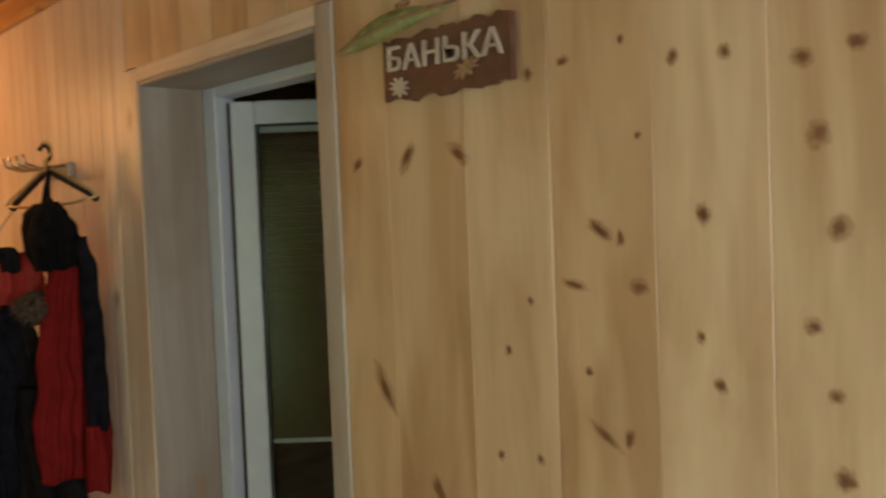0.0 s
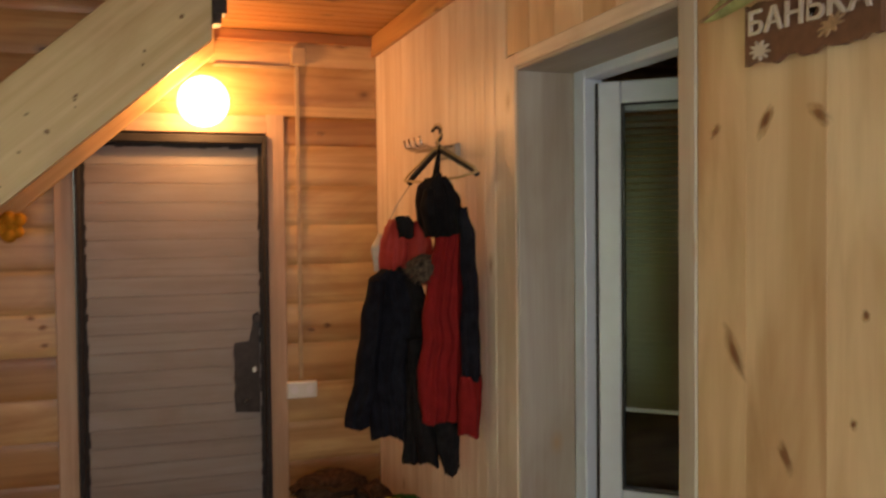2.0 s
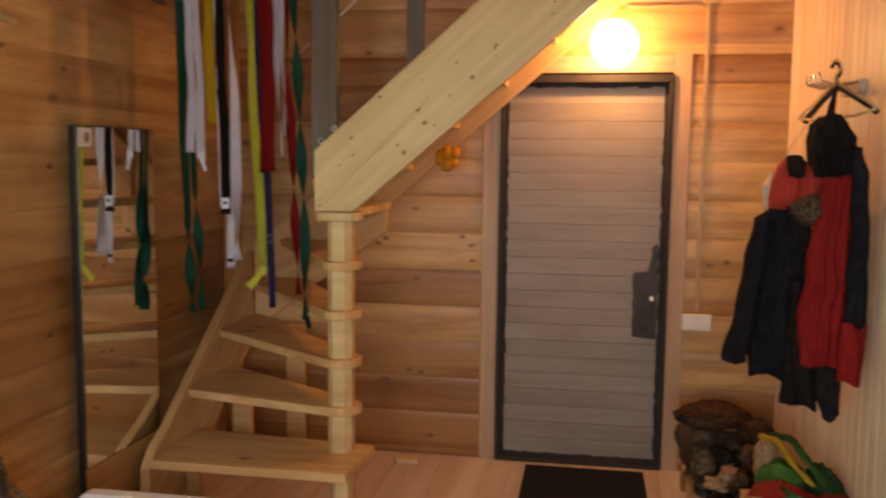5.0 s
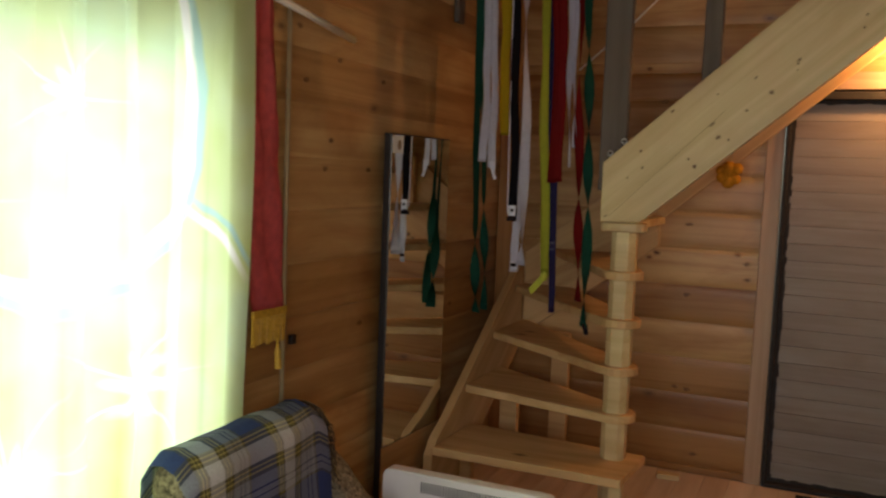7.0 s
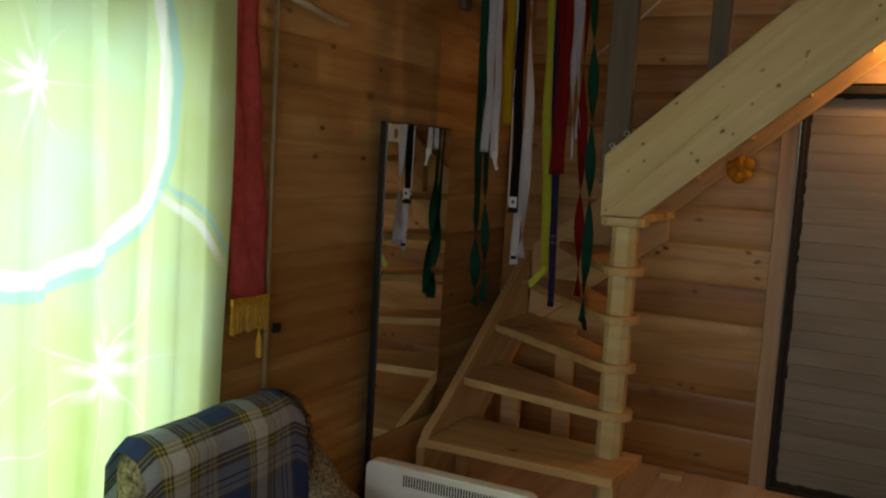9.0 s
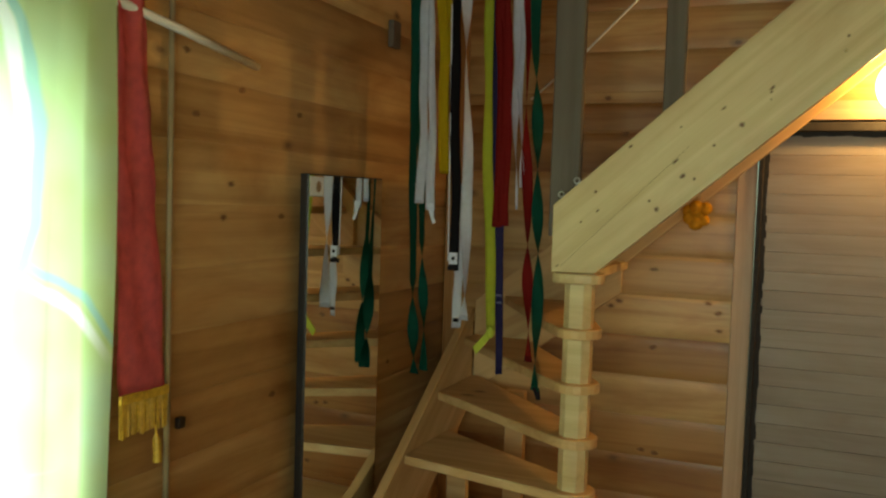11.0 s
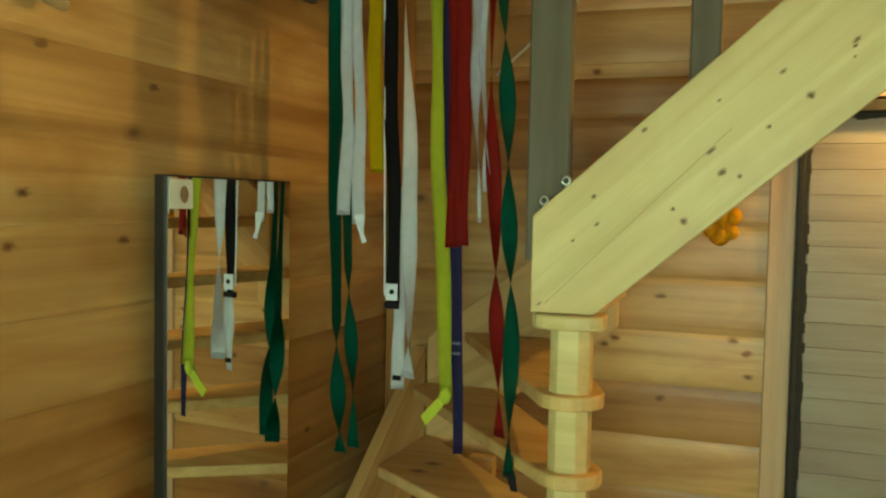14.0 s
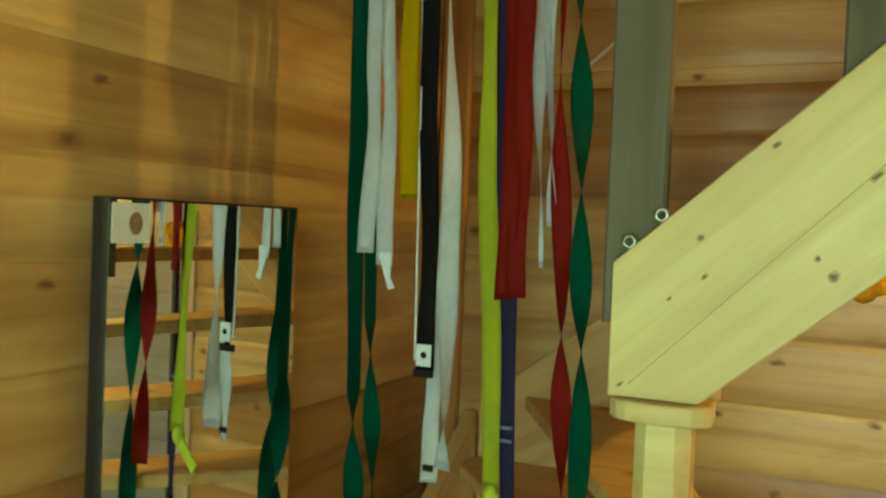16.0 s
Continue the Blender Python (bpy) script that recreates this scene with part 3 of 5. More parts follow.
# stringer along the back wall under the winders
stood([(-1.06, 0.66), (-1.0, 0.72), (-0.30, 1.25), (-0.30, 1.66), (-0.42, 1.66), (-1.06, 1.16)], 3.957, 0.035, "wall_stringer", WINDER_PINE, 0.5, (-1.0, 0.62))
# stringer along the west wall
ls = [(2.738, 0.0), (2.742, 0.285), (2.80, 0.355), (2.93, 0.425), (3.955, 1.125), (3.955, 0.62), (3.10, 0.10), (3.02, 0.0)]
turn = Matrix.Translation((-1.066, 2.7, 0.1)) @ Matrix.Rotation(radians(90), 4, "Z") @ Matrix.Rotation(-0.59, 4, "Y")
b = prism(ls, 0, 0.045, 0.004)
bmesh.ops.transform(b, matrix=Matrix(((0, 0, 1, -1.112), (1, 0, 0, 0), (0, 1, 0, 0), (0, 0, 0, 1))), verts=b.verts)
bmesh.ops.transform(b, matrix=turn.inverted(), verts=b.verts)
part("wall_stringer", b, WINDER_PINE, stairs, m=turn)
# short bearer posts under the winders
for x, y, h in ((-0.80, 3.90, 0.72), (-1.0, 3.62, 0.50)):
    part("bearer", box(-0.05, -0.025, 0, 0.05, 0.025, h, 0.004), WINDER_PINE, stairs, m=Matrix.Translation((x, y, 0)))

# knots in the stringer's face, as (x, z, half length, half height)
disc = bmesh.new()
bmesh.ops.create_circle(disc, cap_ends=True, segments=16, radius=1.0)
DISC = mesh_of(disc, "knot", KNOT)


def knot(parent, at, face, along, a, c):
    """A dark knot lying a hair proud of a board's face."""
    face, along = Vector(face), Vector(along).normalized()
    ob = new("knot", DISC)
    ob.matrix_basis = axes(along, face.cross(along), face, at) @ Matrix.Diagonal((a * 2.0, c * 1.75, 1, 1))
    return under(ob, parent)


for x, z, a, c in ((-0.102, 1.904, 0.007, 0.005), (-0.229, 1.729, 0.006, 0.006), (-0.219, 1.657, 0.007, 0.004), (0.004, 1.67, 0.008, 0.008), (-0.025, 1.70, 0.005, 0.005),
                   (0.093, 1.797, 0.009, 0.008), (0.064, 1.849, 0.012, 0.005), (0.08, 1.976, 0.005, 0.003), (0.20, 1.909, 0.005, 0.005), (0.135, 1.786, 0.005, 0.005),
                   (0.228, 2.044, 0.008, 0.004), (-0.282, 1.611, 0.005, 0.003), (-0.37, 1.437, 0.007, 0.003), (0.628, 2.287, 0.006, 0.005), (0.621, 2.237, 0.005, 0.004),
                   (0.389, 2.114, 0.009, 0.005), (0.387, 2.099, 0.005, 0.004), (0.293, 1.984, 0.008, 0.008), (0.387, 2.074, 0.003, 0.003), (0.76, 2.42, 0.009, 0.007)):
    knot(stringer, (x, 2.9838, z), (0, -1, 0), (math.cos(SL), 0, math.sin(SL)), a, c)

turn = Matrix.Translation((-0.355, 2.9843, 1.438)) @ Matrix.Rotation(-radians(45), 4, "Y")
part("glue_joint", box(0.0, -0.0004, -0.0008, 0.66, 0.0006, 0.0008), KNOT_LINE, stringer, "fine dark glue joint between two planks", m=turn)

# two eye bolts on the stringer's upper edge
for x, z in ((-0.365, 1.706), (-0.305, 1.760)):
    ring = bmesh.new()
    tube([(x + 0.011 * math.cos(a), 2.99, z + 0.011 + 0.011 * math.sin(a)) for a in [2 * math.pi * i / 14 for i in range(15)]], 0.0042, 6, ring, False)
    tube([(x, 2.99, z - 0.02), (x, 2.99, z)], 0.004, 6, ring)
    eb = new("eye_bolt", mesh_of(ring, "eye_bolt", ZINC, True))
    tagged(eb, "small zinc eye bolt screwed into the stair stringer", "eye bolt", "eye bolts on the stair")

# grey boards standing behind the stringer
for x, w, h0, h1 in ((-0.368, 0.12, 1.55, 4.2), (0.039, 0.078, 1.95, 4.2)):
    p = new("railing_post", board_mesh(h1 - h0, w, 0.035, GREY_BOARD))
    p.matrix_basis = axes(Vector((0, 0, 1)), Vector((-1, 0, 0)), Vector((0, -1, 0)), (x, 3.076, (h0 + h1) / 2))
    tagged(p, "weathered grey board standing behind the stair stringer", "post", "railing posts")

# dark steel bracket at the stringer's head
bk = box(0.872, 2.97, 2.44, 0.925, 3.05, 2.60, 0.004, bm=box(0.872, 2.97, 2.40, 0.905, 3.05, 2.44, 0.004))
tagged(new("steel_bracket", mesh_of(bk, "steel_bracket", LOCK_METAL)), "dark steel bracket joining the stair to the ceiling", "bracket")

# ---------------------------------------------------------------- entrance door
door = thing("door_1", "steel entrance door faced with pale horizontal slats", "door", (0.75, YD, 0), kind="structure")
DX0, DX1 = 0.31, 1.20
fr = box(DX0, 3.972, 0.0, DX0 + 0.022, 4.10, 2.085, 0.004)
box(DX1 - 0.022, 3.972, 0.0, DX1, 4.10, 2.085, 0.004, fr)
box(DX0 + 0.022, 3.972, 2.045, DX1 - 0.022, 4.10, 2.085, 0.004, fr)
box(DX0 + 0.022, 3.972, 0.0, DX1 - 0.022, 4.10, 0.022, 0.004, fr)
part("door_frame", fr, FOAM_BLACK, door, "black painted steel frame")
part("door_leaf", box(DX0 + 0.026, 4.045, 0.026, DX1 - 0.026, 4.085, 2.04), DOOR_PANEL, door)
nsl = 22
for i in range(nsl):
    h = (2.03 - 0.035) / nsl
    board("slat", DX1 - DX0 - 0.082, h - 0.0012, 0.012, DOOR_PANEL, axes(Vector((1, 0, 0)), Vector((0, 0, 1)), Vector((0, -1, 0)), (0.755, 4.045, 0.035 + h * (i + 0.5))), door, 0.001)
# ragged black seal round the leaf
rq = random.Random(77)
for side, x0, x1, z0, z1 in (("u", DX0 + 0.022, DX0 + 0.040, 0.022, 2.045), ("u", DX1 - 0.040, DX1 - 0.022, 0.022, 2.045), ("a", DX0 + 0.04, DX1 - 0.04, 2.026, 2.044), ("a", DX0 + 0.04, DX1 - 0.04, 0.022, 0.036)):
    sb_ = bmesh.new()
    span = (z1 - z0) if side == "u" else (x1 - x0)
    cnt = int(span / 0.035)
    for k in range(cnt):
        g0, g1 = k * span / cnt, (k + 1) * span / cnt
        e = rq.uniform(-0.004, 0.007)
        if side == "u":
            inward = x1 < 0.7
            box(x0 if inward else x0 - e, 4.028 - rq.uniform(0, 0.006), z0 + g0, x1 + e if inward else x1, 4.045, z0 + g1, bm=sb_)
        else:
            box(x0 + g0, 4.028 - rq.uniform(0, 0.006), z0 - (e if z0 > 1 else 0), x0 + g1, 4.045, z1 + (0 if z0 > 1 else e), bm=sb_)
    part("seal", sb_, FOAM_BLACK, door, "ragged black foam seal")
rg = random.Random(7)
torn = [(1.03, 0.71)] + [(1.03 + rg.uniform(-0.008, 0.006), 0.71 + 0.345 * i / 8) for i in range(1, 8)] + [(1.03, 1.055), (1.10, 1.062), (1.115, 1.12), (1.13, 1.20), (1.152, 1.21), (1.152, 0.70)]
lp = part("lock_plate", prism([(x, z) for x, z in torn], 0.0, 0.012, 0.0, m=Matrix.Translation((0, 4.033, 0)) @ UP), LOCK_METAL, door, "dark metal lock plate with ragged cut round it")
part("keyhole_cover", prism([(0.012 * math.cos(a * math.pi / 8), 0.016 * math.sin(a * math.pi / 8)) for a in range(16)], 0, 0.008, 0.002, m=Matrix.Translation((1.125, 4.021, 0.92)) @ UP), CHROME, lp)
part("knob", prism([(0.014 * math.cos(a * math.pi / 8), 0.014 * math.sin(a * math.pi / 8)) for a in range(16)], 0, 0.025, 0.003, m=Matrix.Translation((1.085, 4.021, 0.76)) @ UP), LOCK_METAL, lp)
part("latch", prism([(0.022 * math.cos(a * math.pi / 8), 0.026 * math.sin(a * math.pi / 8)) for a in range(16)], 0, 0.02, 0.004, m=Matrix.Translation((1.14, 4.033, 1.175)) @ UP), LOCK_METAL, door, "dark round night latch")

for nm, a, b2 in (("trim_door_west", (0.262, YD, 0.0), (0.262, YD, 2.19)), ("trim_door_east", (1.243, YD, 0.0), (1.243, YD, 2.19)), ("trim_door_head", (0.306, YD, 2.14), (1.199, YD, 2.14))):
    trim(nm, a, b2, 0.088, 0.012, CASING_PINE, "flat pine casing round the entrance door", (0, -1, 0))

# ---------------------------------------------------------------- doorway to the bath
for nm, a, b2, w, d, mt in (("trim_bath_north", (XR, 2.247, 0), (XR, 2.247, 2.19), 0.085, 0.003, WASHED_LIT), ("trim_bath_south", (XR, 1.253, 0), (XR, 1.253, 2.19), 0.065, 0.005, WASHED_PINE), ("trim_bath_head", (XR, 1.286, 2.172), (XR, 2.205, 2.172), 0.045, 0.003, WASHED_LIT)):
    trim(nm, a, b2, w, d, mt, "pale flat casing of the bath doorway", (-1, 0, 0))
XF = 1.965
# lining in the darker washed copy, shade of the recess coloured in
trim("trim_reveal_north", (1.868, 2.204, 0), (1.868, 2.204, 2.148), 0.205, 0.012, WASHED_PINE, "pale lining of the doorway, shade put into its colour", (0, -1, 0))
trim("trim_reveal_south", (1.868, 1.285, 0), (1.868, 1.285, 2.148), 0.205, 0.012, WASHED_PINE, "pale lining of the doorway, shade put into its colour", (0, 1, 0))
trim("trim_reveal_head", (1.868, 1.297, 2.148), (1.868, 2.192, 2.148), 0.205, 0.012, WASHED_PINE, "pale lining of the doorway, shade put into its colour", (0, 0, -1))
pv = thing("door_2", "white plastic glazed door standing ajar", "door", (XF, 1.75, 0), kind="structure")
pf = box(XF, 2.115, 0, XF + 0.07, 2.19, 2.145, 0.006)
box(XF, 1.312, 0, XF + 0.07, 1.38, 2.145, 0.006, pf)
box(XF, 1.38, 2.105, XF + 0.07, 2.115, 2.145, 0.006, pf)
part("door_frame", pf, PVC, pv)
HINGE = Matrix.Translation((XF + 0.035, 2.088, 0)) @ Matrix.Rotation(radians(47), 4, "Z")
LW = 0.80          # leaf runs along -y from the hinge
leaf = part("door_leaf", box(0, -0.075, 0.05, 0.06, 0, 2.092, 0.006, bm=box(0, -LW, 0.05, 0.06, -LW + 0.10, 2.092, 0.006, bm=box(0, -LW + 0.10, 2.02, 0.06, -0.075, 2.092, 0.006,
            bm=box(0, -LW + 0.10, 0.68, 0.06, -0.075, 0.78, 0.006, bm=box(0.01, -LW + 0.10, 0.05, 0.05, -0.075, 0.68))))), PVC, pv, m=HINGE)
part("pane", box(0.025, -LW + 0.10, 0.78, 0.035, -0.075, 2.02), GLASS, leaf, "dark clear glass", m=HINGE.copy())
gk = bmesh.new()
for a in ((0.058, -LW + 0.10, 0.78, 0.064, -LW + 0.106, 2.02), (-0.003, -0.081, 0.78, 0.0, -0.075, 2.02), (-0.003, -LW + 0.106, 2.012, 0.0, -0.081, 2.02), (-0.003, -LW + 0.106, 0.78, 0.0, -0.081, 0.786)):
    box(*a, bm=gk)
part("gasket", gk, GASKET, leaf, "black rubber seal", m=HINGE.copy())
part("gasket", box(0.012, 0.0, 0.05, 0.05, 0.012, 2.09), GASKET, leaf, "black rubber seal", m=HINGE.copy())

# slatted blind hanging behind the pane, down to a pale rail
blind = part("blind", box(0.062, -LW + 0.09, 2.0, 0.085, -0.06, 2.03, 0.003, bm=box(0.066, -LW + 0.09, 1.02, 0.082, -0.06, 1.034, 0.003)), PVC, leaf, "pale rails of a slatted blind", m=HINGE.copy())
slat_bm = box(-0.0006, -LW + 0.095, -0.0125, 0.0006, -0.065, 0.0125)
bmesh.ops.transform(slat_bm, matrix=Matrix.Rotation(radians(38), 4, "Y"), verts=slat_bm.verts)
BLIND_SLAT = mesh_of(slat_bm, "slat", SLAT_OLIVE)
for k in range(43):
    ob = new("slat", BLIND_SLAT)
    ob.matrix_basis = HINGE @ Matrix.Translation((0.074, 0, 1.045 + 0.0222 * k))
    under(ob, pv)

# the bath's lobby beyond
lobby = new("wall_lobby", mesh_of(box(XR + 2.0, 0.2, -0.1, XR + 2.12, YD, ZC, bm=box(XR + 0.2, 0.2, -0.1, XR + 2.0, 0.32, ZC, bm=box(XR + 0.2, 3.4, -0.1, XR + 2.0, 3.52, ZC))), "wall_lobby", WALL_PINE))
tagged(lobby, "pine wall of the bath's lobby, dimness put into its grey boards", "wall", kind="structure")
lc = new("ceiling_lobby", mesh_of(box(XR + 0.2, 0.2, ZC - 0.2, XR + 2.12, 3.52, ZC), "ceiling_lobby", CEIL_PINE))
tagged(lc, "pine ceiling of the bath's lobby", "ceiling", kind="structure")

# ---------------------------------------------------------------- lamp, cable, socket
lamp = thing("wall_lamp", "lit round glass globe lamp over the entrance door", "wall lamp", (0.885, YD, 2.23))
gb = bmesh.new()
bmesh.ops.create_uvsphere(gb, u_segments=32, v_segments=20, radius=0.12)
part("globe", gb, GLOBE, lamp, "glowing white glass globe", m=Matrix.Translation((0.889, 3.83, 2.224)), smooth=True)
bb = bmesh.new()
bmesh.ops.create_uvsphere(bb, u_segments=20, v_segments=12, radius=0.006)
part("bulb", bb, BULB, lamp, "lit bulb inside the globe", m=Matrix.Translation((0.889, 3.825, 2.222)), smooth=True)
part("base", tube([(0.889, 3.985, 2.24), (0.889, 3.96, 2.24), (0.889, 3.958, 2.238), (0.889, 3.94, 2.235)], [0.055, 0.055, 0.03, 0.03], 16), WHITE_PLASTIC, lamp, "pale round base")

duct = thing("cable_duct", "thin pale cable duct with junction box above a socket", "cable duct", (1.355, YD, 0.9))
part("strip", box(1.345, 3.986, 0.86, 1.365, 3.996, 2.47, 0.002), CABLE_TRIM, duct)
part("strip", box(0.95, 3.986, 2.42, 1.325, 3.996, 2.435, 0.002), CABLE_TRIM, duct)
part("junction_box", box(1.325, 3.965, 2.44, 1.40, 3.992, 2.53, 0.006), CABLE_TRIM, duct)
sock = thing("socket", "white double wall socket beside the door", "socket", (1.354, YD, 0.81))
body = part("plate", box(1.279, 3.955, 0.768, 1.429, 3.992, 0.853, 0.008), WHITE_PLASTIC, sock)
for x in (1.316, 1.392):
    part("outlet", tube([(x, 3.9545, 0.81), (x, 3.952, 0.81)], 0.021, 16), HEATER_WHITE, body)

# ---------------------------------------------------------------- mirror on the west wall
mir = thing("mirror", "tall narrow mirror on a dark-edged panel", "mirror", (-1.22, 2.75, 0))
MT = axes(Vector((0.05, 1, 0)).normalized(), Vector((0, 0, 1)), Vector((1, -0.05, 0)).normalized(), (-1.170, 2.727, 0.0))
part("panel", box(-0.282, 0.0, -0.03, 0.282, 1.762, 0.0, 0.002), BLACK_PLASTIC, mir, "dark backing panel", m=MT)
for zz in (0.3, 1.4):
    part("batten", box(-0.2, zz, -0.082, 0.2, zz + 0.06, -0.03), WALL_PINE, mir, m=MT)
part("glass", box(-0.273, 0.385, 0.0, 0.275, 1.757, 0.004), MIRROR, mir, m=MT)
part("lower_board", box(-0.277, 0.06, 0.0, 0.277, 0.38, 0.004), WALL_PINE, mir, m=MT)
st = part("sticker", box(-0.268, 1.678, 0.004, -0.178, 1.752, 0.0045), WHITE_PLASTIC, mir, "small white paper sticker with a brown mark", m=MT)
part("mark", prism([(0.016 * math.cos(i * math.pi / 6), 0.022 * math.sin(i * math.pi / 6)) for i in range(12)], 0, 0.0006, m=Matrix.Translation((-0.212, 1.714, 0.0046))), SIGN_TAN, st, m=MT.copy())

# ---------------------------------------------------------------- conduit, tube, pennant
pipe = thing("conduit", "thin grey plastic conduit running down the wall", "conduit", (-1.245, 1.66, 0))
part("pipe", tube([(-1.240, 1.757, 0.0), (-1.240, 1.757, ZC)], 0.0095, 10), PIPE_GREY, pipe, smooth=True)
part("clip", box(-1.255, 1.81, 0.945, -1.235, 1.84, 0.98, 0.004), LOCK_METAL, pipe, "small dark plastic box")
rod = thing("curtain_rod", "white plastic curtain rod held off the wall", "curtain rod", (-1.225, 1.7, 2.12))
part("rod", tube([(-1.205, -0.55, 2.40), (-1.205, 1.75, 2.155), (-1.205, 2.145, 2.105)], 0.0135, 12), TUBE_WHITE, rod, smooth=True)
for y in (-0.3, 1.2):
    z = 2.40 - (y + 0.55) * 0.1065
    part("bracket", box(-1.256, y - 0.01, z - 0.012, -1.205, y + 0.01, z + 0.012, 0.003), TUBE_WHITE, rod)

flag = thing("pennant", "red satin pennant with gold fringe hanging by the curtain", "pennant", (-1.20, 1.52, 1.0))
pb = bmesh.new()
rows = []
for i in range(41):
    z = 2.42 - (2.42 - 1.11) * i / 40
    w = 0.054 + 0.040 * i / 40
    yc = 1.530 + 0.075 * i / 40
    rows.append([pb.verts.new((-1.20 + 0.010 * math.sin(u * 5.0 + z * 3.0) * (1.2 - i / 40) + 0.004 * math.sin(z * 17 + u * 3) + 0.009 * noise.noise(Vector((u * 2.2, z * 7.0, 3))) + 0.005 * math.exp(-((z - 1.42) / 0.012) ** 2) + 0.003 * noise.noise(Vector((u * 5, z * 24.0, 9))), yc + w * u + 0.004 * noise.noise(Vector((u, z * 9, 1))), z)) for u in [-1 + 2 * j / 8 for j in range(9)]])
for a, c in zip(rows, rows[1:]):
    for j in range(8):
        pb.faces.new((a[j], a[j + 1], c[j + 1], c[j]))
bmesh.ops.solidify(pb, geom=pb.faces[:], thickness=0.003)
part("cloth", pb, SATIN_RED, flag, smooth=True)
fb = bmesh.new()
rf = random.Random(3)
for j in range(26):
    y = 1.518 + 0.190 * j / 25
    tube([(-1.20, y, 1.100), (-1.20 + rf.uniform(-0.004, 0.004), y + rf.uniform(-0.004, 0.004), 0.99 + rf.uniform(-0.006, 0.006))], 0.0036, 5, fb)
box(-1.206, 1.516, 1.085, -1.194, 1.711, 1.110, bm=fb)
part("fringe", fb, GOLD_FRINGE, flag, "gold thread fringe")
part("tassel", tube([(-1.195, 1.655, 1.0), (-1.195, 1.658, 0.975), (-1.195, 1.660, 0.955), (-1.195, 1.665, 0.89)], [0.003, 0.004, 0.011, 0.013], 10), GOLD_FRINGE, flag, "gold thread tassel")

# ---------------------------------------------------------------- window and curtain
win = thing("window_1", "white plastic window behind the curtain", "window", (XL - 0.1, 0.3, 0.42), kind="structure")
wf = box(XL - 0.13, -0.40, 0.42, XL - 0.07, -0.34, 1.955, 0.005)
for a in ((-0.34, 0.42, 1.25, 0.48), (-0.34, 1.895, 1.25, 1.955), (1.25, 0.42, 1.31, 1.955), (0.43, 0.48, 0.50, 1.895)):
    box(XL - 0.13, a[0], a[1], XL - 0.07, a[2], a[3], 0.005, wf)
part("window_frame", wf, PVC, win)
part("window_sill", box(XL - 0.12, -0.42, 0.395, XL + 0.03, 1.33, 0.418, 0.006), PVC, win)
for y0, y1 in ((-0.34, 0.43), (0.50, 1.25)):
    pn = part("pane", box(XL - 0.105, y0, 0.48, XL - 0.099, y1, 1.895), GLASS, win)
    pn.visible_shadow = False

cur = bmesh.new()
NYC, NZC = 260, 30
CY0, CY1 = -0.62, 1.445
grid = []
for i in range(NYC + 1):
    u = i / NYC
    col = []
    for j in range(NZC + 1):
        v = j / NZC
        z = 2.33 - 2.27 * v
        ph = u * 62 + 1.7 * math.sin(u * 9) + 0.35 * math.sin(v * 4 + u * 20)
        amp = 0.030 * (0.7 + 0.5 * v) * (0.75 + 0.45 * math.sin(u * 17 + 2))
        y = CY0 + (CY1 - CY0) * u + 0.010 * math.sin(ph * 2 + v * 3) - 0.012 * v * u
        col.append(cur.verts.new((-1.165 + amp * math.sin(ph) + 0.006 * math.sin(v * 9 + u * 30), y, z)))
    grid.append(col)
for a, c in zip(grid, grid[1:]):
    for j in range(NZC):
        cur.faces.new((a[j], a[j + 1], c[j + 1], c[j]))
ct = new("curtain", mesh_of(cur, "curtain", CURTAIN, True))
tagged(ct, "sheer lime green curtain with pale swirls, sunlit from behind", "curtain")

# ---------------------------------------------------------------- plaid throw on an armchair
chair = thing("armchair", "low armchair with a flecked beige cover under the plaid throw", "armchair", (-1.0, 1.28, 0))
part("backrest", box(-1.13, 0.94, 0.32, -0.98, 1.60, 0.765, 0.05), FLECKED_COVER, chair, smooth=True)
part("seat", box(-0.99, 0.95, 0.16, -0.50, 1.60, 0.36, 0.05), FLECKED_COVER, chair, smooth=True)
arm_side = [(-1.13, 0.12), (-0.50, 0.12), (-0.50, 0.385), (-0.56, 0.405), (-0.78, 0.420), (-0.87, 0.465), (-0.96, 0.565), (-1.03, 0.62), (-1.13, 0.64)]
for y in (0.925, 1.775):
    part("arm", prism(arm_side, 0.0, 0.15, 0.025, m=Matrix.Translation((0, y, 0)) @ UP), FLECKED_COVER, chair, smooth=True)
for x, y in ((-1.08, 0.98), (-1.08, 1.57), (-0.55, 0.98), (-0.55, 1.57)):
    part("leg", tube([(x, y, 0), (x, y, 0.19)], [0.016, 0.022], 10), BROWN_LEATHER, chair)
tb = bmesh.new()
uvl = tb.loops.layers.uv.new("uv")
prof = [(-1.145, 0.46), (-1.148, 0.64), (-1.140, 0.75), (-1.105, 0.797), (-1.055, 0.805), (-1.005, 0.79), (-0.962, 0.74), (-0.945, 0.62), (-0.93, 0.45), (-0.88, 0.385), (-0.74, 0.375), (-0.60, 0.37), (-0.52, 0.33), (-0.505, 0.22)]
fine = []
for a, c in zip(prof, prof[1:]):
    for s in range(5):
        fine.append((a[0] + (c[0] - a[0]) * s / 5, a[1] + (c[1] - a[1]) * s / 5))
fine.append(prof[-1])
run = [0.0]
for a, c in zip(fine, fine[1:]):
    run.append(run[-1] + math.hypot(c[0] - a[0], c[1] - a[1]))
NW = 40
tg = []
